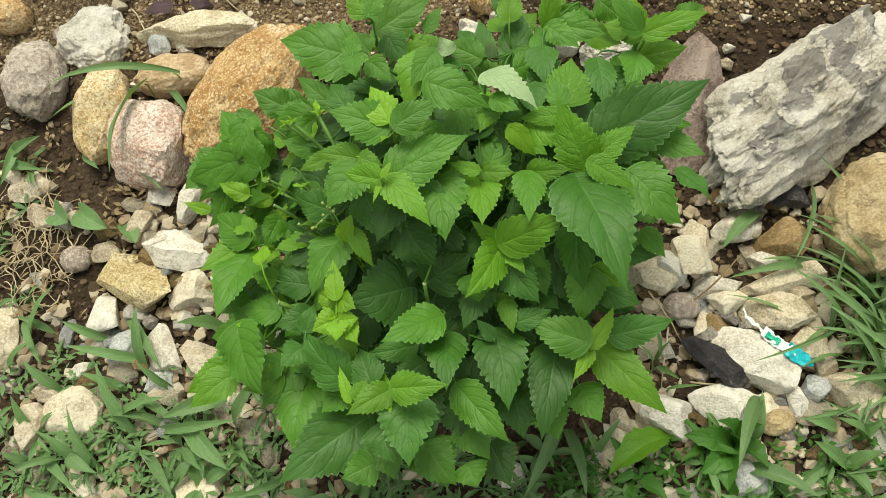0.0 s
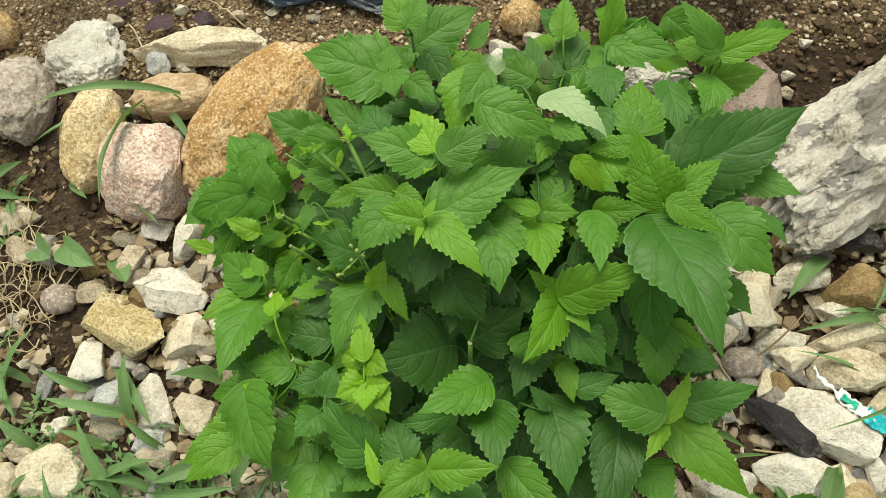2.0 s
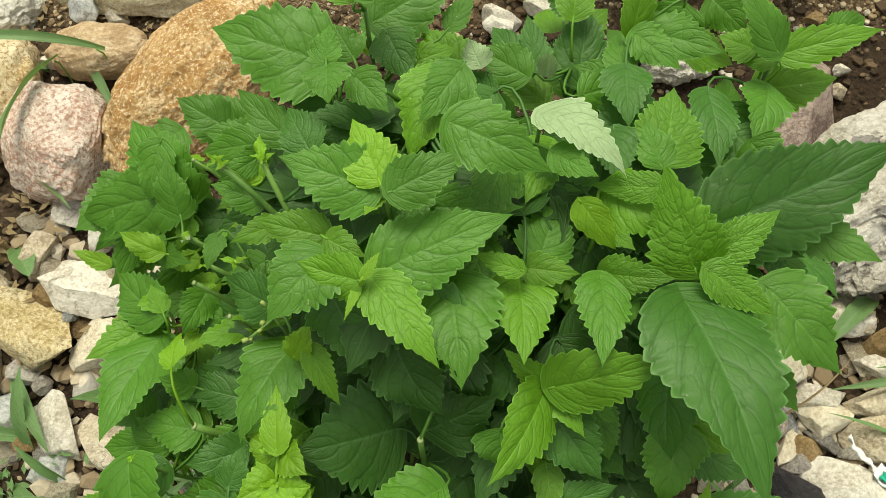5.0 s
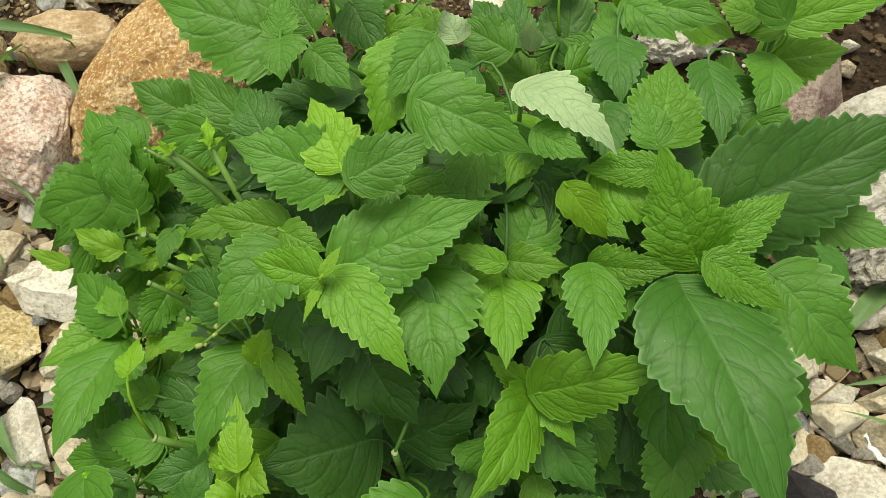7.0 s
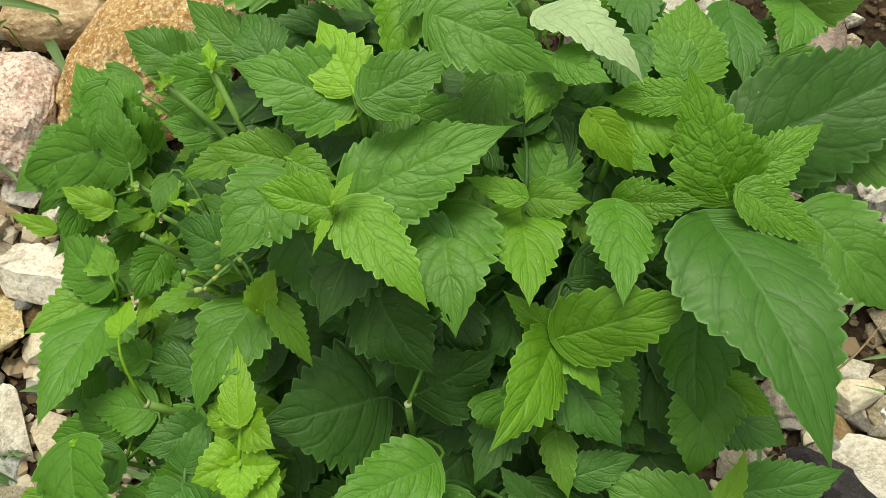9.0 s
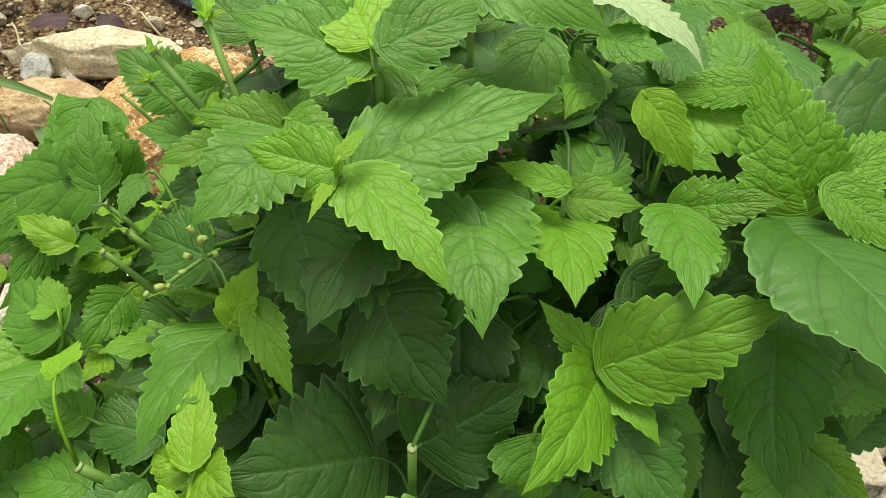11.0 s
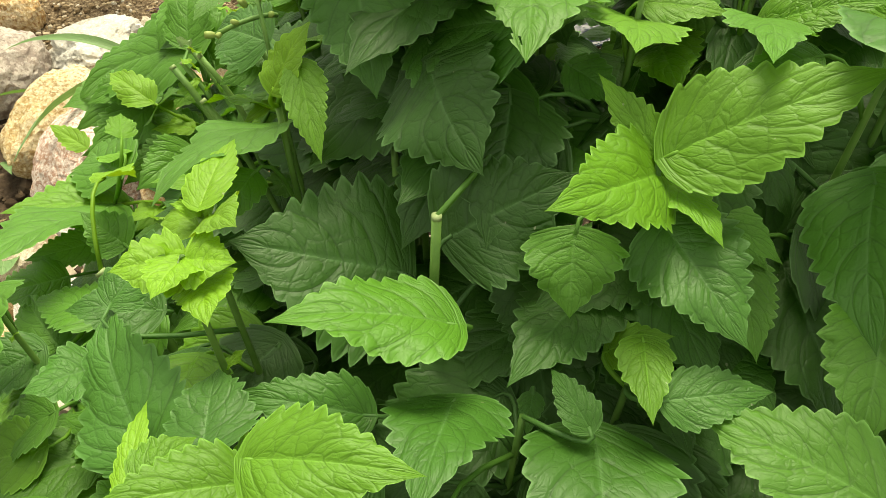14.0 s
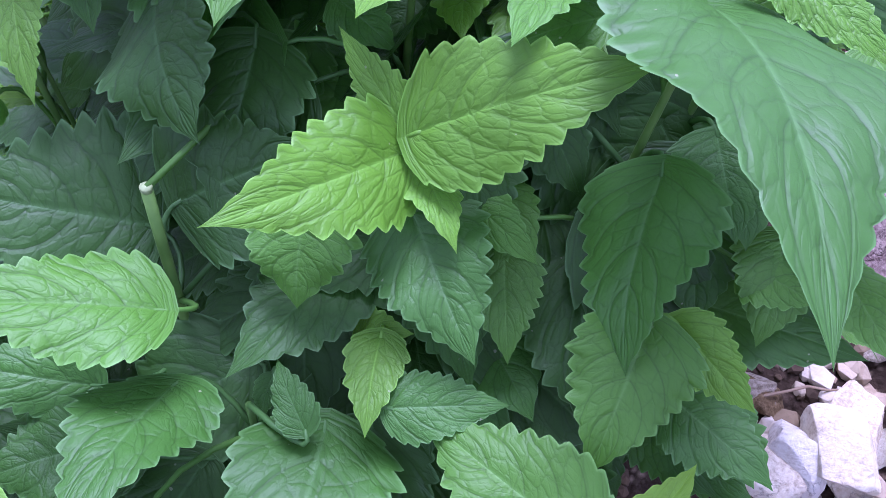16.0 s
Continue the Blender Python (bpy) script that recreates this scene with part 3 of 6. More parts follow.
put_rock(0.300, 0.575, 0.052, 0.040, 0.025, -10, "pinkgrey")
put_rock(0.434, 0.560, 0.098, 0.056, 0.035, -10, "tanwhite")
put_rock(0.474, 0.513, 0.052, 0.043, 0.020, -15, "cream")
put_rock(0.395, 0.497, 0.123, 0.080, 0.040, -38, "white")
put_rock(0.338, 0.491, 0.103, 0.048, 0.035, -24, "slate")
put_rock(0.335, 0.534, 0.035, 0.028, 0.020, -0, "grey")
put_rock(0.327, 0.548, 0.018, 0.042, 0.015, -25, "cream")
put_rock(0.340, 0.548, 0.042, 0.033, 0.020, -0, "brown")
put_rock(0.343, 0.432, 0.091, 0.065, 0.035, -8, "white")
put_rock(0.263, 0.419, 0.076, 0.063, 0.035, -10, "white")
put_rock(0.199, 0.417, 0.031, 0.041, 0.025, -0, "beige")
put_rock(0.193, 0.375, 0.052, 0.058, 0.030, 30, "cream")
put_rock(0.401, 0.431, 0.052, 0.036, 0.020, -5, "cream")
put_rock(0.414, 0.407, 0.051, 0.035, 0.025, 5, "tan")
put_rock(0.448, 0.437, 0.026, 0.058, 0.020, 12, "white")
put_rock(0.475, 0.450, 0.043, 0.039, 0.025, -0, "bluewhite")
put_rock(0.493, 0.482, 0.034, 0.036, 0.020, -0, "beige")
put_rock(0.523, 0.442, 0.077, 0.067, 0.035, -15, "cream")
put_rock(0.573, 0.623, 0.058, 0.042, 0.030, -0, "beige")
put_rock(0.037, 0.351, 0.039, 0.039, 0.025, -0, "white")
put_rock(0.028, 0.382, 0.046, 0.030, 0.020, -0, "brown")
put_rock(0.439, 0.323, 0.047, 0.031, 0.020, -0, "beige")
put_rock(0.371, 0.332, 0.055, 0.055, 0.025, -10, "bluewhite")
put_rock(0.376, 0.369, 0.042, 0.048, 0.020, 20, "cream")
put_rock(0.301, 0.647, 0.034, 0.034, 0.020, -0, "beige")
put_rock(0.473, 0.582, 0.038, 0.025, 0.020, -0, "beige")
put_rock(-0.327, 0.675, 0.040, 0.040, 0.030, -0, "brown")
put_rock(-0.389, 0.807, 0.056, 0.038, 0.030, -0, "white")
put_rock(0.413, 0.978, 0.020, 0.013, 0.012, -0, "white")
put_rock(0.445, 1.028, 0.018, 0.015, 0.012, -0, "white")
put_rock(0.402, 0.878, 0.018, 0.014, 0.012, -0, "white")
put_rock(0.404, 0.954, 0.027, 0.016, 0.012, -30, "beige")
put_rock(0.384, 1.045, 0.022, 0.017, 0.012, -0, "brown")
put_rock(-0.133, 1.099, 0.033, 0.023, 0.015, -0, "grey")
put_rock(-0.639, 1.056, 0.022, 0.018, 0.012, -0, "white")
put_rock(-0.586, 1.008, 0.034, 0.024, 0.015, -0, "white")
put_rock(-0.741, 1.119, 0.041, 0.033, 0.020, -0, "pinkgrey")
put_rock(-0.809, 0.862, 0.039, 0.029, 0.020, -0, "beige")
put_rock(0.026, 1.103, 0.064, 0.056, 0.040, -0, "orange")
put_rock(0.049, 1.065, 0.040, 0.027, 0.020, -0, "white")
put_rock(0.386, 0.936, 0.008, 0.008, 0.010, -0, "grey")
put_rock(0.247, 0.983, 0.053, 0.035, 0.040, 15, "rough")
put_rock(0.151, 1.004, 0.047, 0.031, 0.030, -0, "white")
put_rock(0.001, 1.050, 0.048, 0.032, 0.030, -0, "white")
put_rock(-0.530, 1.174, 0.026, 0.017, 0.015, -0, "white")
put_rock(-0.643, 1.165, 0.029, 0.022, 0.020, -0, "beige")
put_rock(-0.433, 1.158, 0.025, 0.017, 0.015, -0, "beige")
put_rock(-0.662, 1.120, 0.022, 0.051, 0.020, -20, "beige")
put_rock(0.163, 0.877, 0.063, 0.058, 0.040, -0, "brown")
put_rock(-0.417, 0.660, 0.032, 0.027, 0.030, -0, "white")
put_rock(-0.524, 0.724, 0.040, 0.046, 0.030, -0, "white")
put_rock(0.288, 0.634, 0.045, 0.062, 0.040, -0, "white")
put_rock(0.321, 0.645, 0.057, 0.065, 0.050, -0, "cream")

# ---- the plant ----
CENTRE = Vector((0.0, 0.52, 0.0))
plant = new("mint_plant")
plant.location = (CENTRE.x, CENTRE.y, ground_z(CENTRE.x, CENTRE.y))
tagged(plant, "bushy green mint plant with toothed leaves, rooted in stony soil", "plant")
P_INV = Matrix.Translation(-plant.location)
leaf_rng = random.Random(5)
STEMS = []


def put_stem(top, thick=0.0025, cut=False, via=None):
    top = Vector(top)
    r = leaf_rng
    away = Vector((top.x - CENTRE.x, top.y - CENTRE.y, 0))
    foot = Vector((CENTRE.x, CENTRE.y, 0)) + away * 0.35 + Vector((r.uniform(-0.02, 0.02), r.uniform(-0.02, 0.02), 0))
    foot.z = ground_z(foot.x, foot.y) - 0.01
    knee = foot.lerp(top, 0.55) + away * 0.10 - Vector((0, 0, 0.02))
    pts = bezier(foot, knee if via is None else via, top, 14)
    radii = [thick * (1.15 - 0.55 * i / 13) for i in range(14)]
    if cut:
        radii = [thick * (1.1 - 0.2 * i / 13) for i in range(14)]
    v, fc = tube(pts, radii, 8)
    ob = part("stem", mesh_from("stem", v, fc, STEM), plant, m=P_INV)
    STEMS.extend(pts[4:])
    if cut:
        d = (pts[-1] - pts[-2]).normalized()
        v, fc = tube([pts[-1] - d * 0.001, pts[-1] + d * 0.0012], [radii[-1] * 1.03] * 2, 8)
        part("cut_end", mesh_from("cut_end", v, fc, CUT), ob, "pale cut stem end")
    return ob


SHAPE = {
    "green": dict(teeth=11, fold=0.12, wave=0.08, quilt=0.012),
    "dark": dict(teeth=11, fold=0.10, wave=0.08, quilt=0.010),
    "young": dict(teeth=11, fold=0.18, wave=0.06, quilt=0.014),
    "crinkled": dict(teeth=12, fold=0.16, wave=0.05, quilt=0.011),
    "lime": dict(teeth=8, fold=0.22, wave=0.06, quilt=0.026),
    "shade_tone": dict(teeth=11, fold=0.10, wave=0.08, quilt=0.010),
    "pale": dict(teeth=11, fold=0.05, wave=0.10, quilt=0.008),
}


def put_leaf(base, tip, roll, width, tone, stalk=True, **more):
    m, L = leaf_frame(base, tip, roll)
    opt = dict(SHAPE[tone])
    opt["curl"] = leaf_rng.uniform(-0.05, 0.45)
    opt["arch"] = leaf_rng.uniform(0.02, 0.10)
    opt["fold"] = opt["fold"] * leaf_rng.uniform(0.3, 2.0)
    opt.update(more)
    if L < 0.04:
        opt["teeth"] = 7
    elif L > 0.09:
        opt["teeth"], opt["depth"] = 16, 0.105
    v, uv, fc = leaf_grid(L, width, leaf_rng, **opt)
    v = [m @ p for p in v]
    if stalk and STEMS:
        b = Vector(base)
        near = min(STEMS, key=lambda s: (s - b).length + max(0, s.z - b.z + 0.008) * 4)
        if 0.002 < (near - b).length < 0.062:
            back = (b - Vector(tip)).normalized()
            ctrl = b + back * min(0.03, (near - b).length * 0.5)
            pts = bezier(b - back * L * 0.03, ctrl, near, 6)
            tv, tf = tube(pts, [0.0009, 0.0010, 0.0011, 0.0012, 0.0013, 0.0014], 5)
            k = len(v)
            v += tv
            uv += [(0.5, 0.5)] * len(tv)
            fc = fc + [tuple(i + k for i in f4) for f4 in tf]
    me = mesh_from("leaf", v, fc, LEAF[tone], uv)
    return part("leaf", me, plant, m=P_INV)


put_stem((-0.096, 0.498, 0.656))
put_stem((-0.123, 0.533, 0.651))
put_stem((-0.087, 0.548, 0.687))
put_stem((-0.129, 0.632, 0.700))
put_stem((0.119, 0.535, 0.634))
put_stem((0.021, 0.465, 0.581))
put_stem((0.003, 0.527, 0.631))
put_stem((0.057, 0.532, 0.618))
put_stem((0.053, 0.558, 0.639))
put_stem((-0.294, 0.554, 0.448))
put_stem((-0.151, 0.492, 0.565))
put_stem((-0.159, 0.427, 0.541))
put_stem((-0.157, 0.406, 0.532))
put_stem((-0.110, 0.690, 0.693))
put_stem((0.091, 0.746, 0.625))
put_stem((0.196, 0.722, 0.630))
put_stem((0.095, 0.605, 0.645))
put_stem((-0.098, 0.334, 0.507))
put_stem((-0.142, 0.332, 0.486))
put_stem((0.118, 0.387, 0.498))
put_stem((-0.081, 0.625, 0.674))
put_stem((0.105, 0.512, 0.627))
put_stem((-0.277, 0.646, 0.525))
put_stem((0.028, 0.430, 0.520))
put_stem((-0.013, 0.404, 0.491))
put_stem((-0.289, 0.436, 0.461))
put_stem((-0.156, 0.604, 0.657))
put_stem((0.047, 0.742, 0.588))
put_stem((-0.047, 0.579, 0.712))
put_stem((0.084, 0.397, 0.466))
put_stem((0.118, 0.455, 0.538))
put_stem((-0.194, 0.645, 0.597))
put_stem((0.011, 0.616, 0.678))
# stems cut back by hand
for cut_top, thick in (((-0.060, 0.434, 0.557), 0.0024), ((-0.093, 0.484, 0.567), 0.0020), ((-0.102, 0.552, 0.535), 0.0020),
                       ((-0.228, 0.562, 0.553), 0.0019), ((-0.237, 0.548, 0.550), 0.0021), ((-0.207, 0.524, 0.545), 0.0020),
                       ((-0.250, 0.590, 0.545), 0.0017), ((-0.262, 0.600, 0.530), 0.0016), ((-0.242, 0.464, 0.468), 0.0034), ((-0.215, 0.610, 0.620), 0.0014),
                       ((-0.240, 0.625, 0.600), 0.0013), ((-0.198, 0.548, 0.585), 0.0016), ((0.020, 0.690, 0.500), 0.0020), ((-0.050, 0.700, 0.560), 0.0020)):
    inward = Vector(cut_top) + Vector((0.065, -0.004, -0.060)) if cut_top[0] < -0.15 else None
    put_stem(cut_top, thick, True, inward)
put_stem((-0.196, 0.579, 0.658), 0.0022, True, (-0.056, 0.524, 0.513))
put_stem((-0.163, 0.566, 0.684), 0.0020, True, (-0.088, 0.461, 0.549))
put_leaf((-0.098, 0.498, 0.660), (-0.138, 0.509, 0.661), -45, 0.030, "young")
put_leaf((-0.091, 0.502, 0.654), (-0.047, 0.451, 0.643), 4, 0.034, "young")
put_leaf((-0.098, 0.497, 0.656), (-0.106, 0.475, 0.650), -7, 0.006, "lime")
put_leaf((-0.095, 0.496, 0.668), (-0.086, 0.512, 0.672), 9, 0.007, "lime")
put_leaf((-0.088, 0.508, 0.652), (-0.006, 0.541, 0.674), 17, 0.052, "green")
put_leaf((-0.122, 0.516, 0.658), (-0.154, 0.475, 0.645), -12, 0.045, "green")
put_leaf((-0.045, 0.518, 0.629), (-0.034, 0.446, 0.621), 3, 0.061, "green", bites=((0.9, 0.80, 0.05), (0.5, 0.86, 0.022), (0.95, 0.66, 0.03), (0.3, 0.72, 0.014)))
put_leaf((-0.123, 0.533, 0.651), (-0.171, 0.543, 0.652), -31, 0.029, "young")
put_leaf((-0.120, 0.524, 0.664), (-0.095, 0.513, 0.663), 29, 0.021, "young")
put_leaf((-0.089, 0.553, 0.687), (-0.109, 0.593, 0.696), -16, 0.034, "lime")
put_leaf((-0.081, 0.541, 0.692), (-0.034, 0.563, 0.703), 29, 0.032, "green")
put_leaf((-0.091, 0.551, 0.680), (-0.153, 0.567, 0.689), -28, 0.045, "green")
put_leaf((-0.090, 0.555, 0.674), (-0.097, 0.534, 0.676), -7, 0.015, "lime")
put_leaf((-0.132, 0.648, 0.684), (-0.213, 0.668, 0.695), -30, 0.065, "green")
put_leaf((-0.110, 0.623, 0.701), (-0.086, 0.600, 0.693), 25, 0.026, "green")
put_leaf((-0.125, 0.616, 0.715), (-0.121, 0.589, 0.713), 10, 0.030, "green")
put_leaf((-0.129, 0.626, 0.709), (-0.126, 0.649, 0.719), -1, 0.021, "green")
put_leaf((-0.081, 0.625, 0.674), (-0.042, 0.671, 0.671), 20, 0.026, "young")
put_leaf((-0.106, 0.696, 0.675), (-0.046, 0.732, 0.691), 26, 0.052, "green")
put_leaf((-0.114, 0.683, 0.710), (-0.135, 0.713, 0.725), -22, 0.032, "young")
put_leaf((-0.111, 0.673, 0.719), (-0.094, 0.703, 0.732), 12, 0.024, "green")
put_leaf((-0.047, 0.579, 0.712), (0.016, 0.556, 0.697), 30, 0.041, "green")
put_leaf((0.018, 0.587, 0.677), (0.046, 0.568, 0.678), 26, 0.022, "green")
put_leaf((0.011, 0.616, 0.678), (0.066, 0.576, 0.668), -4, 0.036, "pale", arch=0.20, curl=0.1, fold=0.25)
put_leaf((0.020, 0.690, 0.634), (0.018, 0.678, 0.671), 0, 0.015, "pale", fold=0.3)
put_leaf((0.099, 0.613, 0.637), (0.110, 0.673, 0.645), 9, 0.053, "crinkled")
put_leaf((0.092, 0.597, 0.653), (0.083, 0.628, 0.662), -7, 0.027, "green")
put_leaf((0.088, 0.571, 0.665), (0.045, 0.582, 0.649), -33, 0.021, "crinkled")
put_leaf((0.036, 0.558, 0.664), (0.063, 0.542, 0.633), 46, 0.023, "lime", teeth=5, quilt=0.006, curl=0.1, fold=0.1)
put_leaf((0.054, 0.562, 0.633), (0.075, 0.540, 0.637), 23, 0.020, "crinkled")
put_leaf((0.053, 0.561, 0.635), (0.063, 0.583, 0.643), 13, 0.020, "crinkled")
put_leaf((0.115, 0.533, 0.627), (0.084, 0.574, 0.686), -35, 0.049, "crinkled")
put_leaf((0.126, 0.541, 0.630), (0.170, 0.569, 0.649), 27, 0.030, "crinkled")
put_leaf((0.117, 0.524, 0.644), (0.164, 0.503, 0.625), 26, 0.028, "crinkled")
put_leaf((0.164, 0.530, 0.615), (0.216, 0.482, 0.585), 15, 0.056, "green")
put_leaf((0.132, 0.569, 0.624), (0.255, 0.618, 0.663), 32, 0.076, "shade_tone")
put_leaf((0.105, 0.512, 0.627), (0.142, 0.382, 0.627), -6, 0.084, "dark", fold=0.3)
put_leaf((0.001, 0.521, 0.639), (-0.031, 0.531, 0.643), -29, 0.015, "young")
put_leaf((0.005, 0.532, 0.623), (0.041, 0.528, 0.625), 30, 0.023, "young")
put_leaf((0.001, 0.529, 0.616), (0.004, 0.463, 0.626), -8, 0.044, "young")
put_leaf((0.014, 0.539, 0.624), (0.028, 0.584, 0.629), 9, 0.040, "green")
put_leaf((0.056, 0.532, 0.620), (0.099, 0.519, 0.640), 44, 0.027, "crinkled")
put_leaf((0.054, 0.527, 0.623), (0.051, 0.462, 0.627), 0, 0.035, "green")
put_leaf((0.022, 0.467, 0.575), (-0.016, 0.396, 0.591), -40, 0.042, "young")
put_leaf((0.025, 0.464, 0.586), (0.094, 0.469, 0.630), 46, 0.046, "young")
put_leaf((0.027, 0.466, 0.572), (0.049, 0.438, 0.565), 6, 0.020, "young")
put_leaf((0.025, 0.469, 0.577), (-0.009, 0.482, 0.607), -50, 0.021, "young")
put_leaf((0.028, 0.457, 0.558), (0.064, 0.418, 0.535), 30, 0.045, "dark")
put_leaf((-0.079, 0.456, 0.511), (-0.149, 0.429, 0.530), -38, 0.082, "shade_tone", wave=0.03, fold=0.06, curl=0.0)
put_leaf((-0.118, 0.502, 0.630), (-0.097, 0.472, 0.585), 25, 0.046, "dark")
put_leaf((-0.079, 0.486, 0.598), (-0.045, 0.446, 0.572), 50, 0.062, "shade_tone")
put_leaf((-0.057, 0.446, 0.541), (-0.009, 0.461, 0.573), 54, 0.056, "shade_tone")
put_leaf((-0.296, 0.563, 0.444), (-0.353, 0.523, 0.450), -14, 0.046, "young")
put_leaf((-0.291, 0.544, 0.452), (-0.321, 0.452, 0.462), 12, 0.067, "green")
put_leaf((-0.289, 0.557, 0.468), (-0.343, 0.605, 0.454), -33, 0.048, "green")
put_leaf((-0.275, 0.645, 0.524), (-0.385, 0.654, 0.462), -42, 0.061, "green")
put_leaf((-0.280, 0.647, 0.526), (-0.320, 0.718, 0.524), -25, 0.049, "green")
put_leaf((-0.218, 0.692, 0.554), (-0.279, 0.714, 0.563), -32, 0.039, "green")
put_leaf((-0.156, 0.501, 0.550), (-0.187, 0.432, 0.541), 18, 0.057, "green")
put_leaf((-0.136, 0.483, 0.590), (-0.115, 0.453, 0.561), 21, 0.020, "young")
put_leaf((-0.148, 0.481, 0.578), (-0.135, 0.492, 0.609), 26, 0.022, "lime")
put_leaf((-0.157, 0.425, 0.548), (-0.162, 0.469, 0.557), -9, 0.022, "lime")
put_leaf((-0.161, 0.428, 0.534), (-0.182, 0.440, 0.533), -28, 0.026, "lime")
put_leaf((-0.152, 0.425, 0.544), (-0.134, 0.408, 0.554), 30, 0.026, "lime")
put_leaf((-0.159, 0.409, 0.528), (-0.184, 0.395, 0.529), -22, 0.032, "lime")
put_leaf((-0.153, 0.403, 0.536), (-0.132, 0.404, 0.539), 27, 0.026, "lime")
put_leaf((-0.155, 0.403, 0.536), (-0.156, 0.380, 0.532), 5, 0.024, "lime")
put_leaf((-0.148, 0.407, 0.526), (-0.134, 0.380, 0.526), 19, 0.026, "lime")
put_leaf((0.107, 0.489, 0.577), (0.110, 0.433, 0.533), 40, 0.054, "dark")
put_leaf((0.127, 0.462, 0.535), (0.163, 0.447, 0.516), 46, 0.024, "young")
put_leaf((0.139, 0.457, 0.497), (0.178, 0.436, 0.493), 23, 0.036, "dark")
put_leaf((0.089, 0.745, 0.625), (0.099, 0.786, 0.686), 10, 0.025, "young")
put_leaf((0.094, 0.747, 0.625), (0.157, 0.720, 0.632), 32, 0.044, "green")
put_leaf((0.089, 0.739, 0.631), (0.125, 0.710, 0.623), 23, 0.031, "green")
put_leaf((0.202, 0.731, 0.621), (0.278, 0.742, 0.642), 34, 0.029, "young")
put_leaf((0.191, 0.713, 0.642), (0.152, 0.745, 0.682), -21, 0.030, "green")
put_leaf((0.196, 0.720, 0.627), (0.166, 0.743, 0.613), -30, 0.023, "young")
put_leaf((0.044, 0.763, 0.622), (0.048, 0.805, 0.642), 4, 0.031, "young")
put_leaf((0.193, 0.706, 0.611), (0.176, 0.652, 0.609), -14, 0.040, "green")
put_leaf((0.143, 0.691, 0.620), (0.145, 0.624, 0.616), -8, 0.038, "dark")
put_leaf((0.079, 0.698, 0.636), (0.078, 0.644, 0.635), 6, 0.038, "dark")
put_leaf((0.047, 0.742, 0.588), (0.051, 0.788, 0.606), 3, 0.036, "dark")
put_leaf((0.016, 0.726, 0.600), (-0.012, 0.758, 0.594), -25, 0.030, "green")
put_leaf((-0.156, 0.604, 0.657), (-0.196, 0.638, 0.669), -28, 0.027, "green")
put_leaf((-0.134, 0.576, 0.681), (-0.154, 0.612, 0.681), -22, 0.030, "dark")
put_leaf((-0.194, 0.645, 0.597), (-0.249, 0.657, 0.565), -37, 0.031, "green")
put_leaf((-0.356, 0.677, 0.416), (-0.339, 0.619, 0.434), 23, 0.034, "green")
put_leaf((-0.295, 0.610, 0.483), (-0.253, 0.579, 0.524), 38, 0.022, "green")
put_leaf((-0.166, 0.515, 0.586), (-0.207, 0.541, 0.577), -45, 0.037, "dark")
put_leaf((-0.203, 0.538, 0.459), (-0.253, 0.543, 0.465), -30, 0.035, "dark")
put_leaf((-0.208, 0.491, 0.461), (-0.261, 0.506, 0.452), -28, 0.039, "dark")
put_leaf((-0.289, 0.436, 0.461), (-0.256, 0.359, 0.435), 32, 0.068, "green")
put_leaf((-0.215, 0.401, 0.383), (-0.230, 0.313, 0.378), 11, 0.076, "green")
put_leaf((-0.155, 0.361, 0.468), (-0.205, 0.413, 0.496), -40, 0.051, "dark")
put_leaf((-0.122, 0.347, 0.494), (-0.137, 0.389, 0.498), -17, 0.039, "dark")
put_leaf((-0.094, 0.330, 0.519), (-0.035, 0.328, 0.533), 28, 0.035, "young")
put_leaf((-0.102, 0.338, 0.495), (-0.147, 0.311, 0.495), -22, 0.031, "young")
put_leaf((-0.106, 0.345, 0.482), (-0.116, 0.371, 0.487), -14, 0.013, "lime")
put_leaf((-0.102, 0.337, 0.490), (-0.100, 0.312, 0.485), 7, 0.009, "lime")
put_leaf((-0.147, 0.334, 0.479), (-0.160, 0.372, 0.488), -14, 0.014, "lime")
put_leaf((-0.137, 0.329, 0.494), (-0.125, 0.350, 0.500), 10, 0.022, "young")
put_leaf((-0.081, 0.333, 0.483), (-0.080, 0.260, 0.474), 6, 0.062, "dark")
put_leaf((-0.137, 0.348, 0.391), (-0.240, 0.270, 0.388), -18, 0.088, "dark")
put_leaf((-0.113, 0.310, 0.464), (-0.098, 0.270, 0.455), 16, 0.047, "dark", bites=((0.9, 0.5, 0.06), (-0.2, 0.6, 0.02)))
put_leaf((-0.041, 0.401, 0.494), (-0.039, 0.330, 0.513), 4, 0.048, "dark")
put_leaf((0.016, 0.407, 0.487), (0.027, 0.320, 0.476), 0, 0.059, "dark")
put_leaf((-0.027, 0.349, 0.472), (0.027, 0.286, 0.467), 24, 0.043, "green")
put_leaf((0.084, 0.397, 0.466), (0.063, 0.296, 0.446), -8, 0.055, "shade_tone")
put_leaf((0.039, 0.408, 0.511), (0.079, 0.420, 0.517), 28, 0.025, "dark")
put_leaf((0.114, 0.386, 0.505), (0.050, 0.411, 0.510), -26, 0.046, "green")
put_leaf((0.136, 0.404, 0.444), (0.209, 0.330, 0.425), 21, 0.051, "young")
put_leaf((0.121, 0.387, 0.491), (0.150, 0.432, 0.500), 19, 0.020, "lime")
put_leaf((0.119, 0.385, 0.487), (0.097, 0.348, 0.485), -18, 0.018, "lime")
put_leaf((0.118, 0.455, 0.538), (0.111, 0.409, 0.504), -7, 0.045, "green")
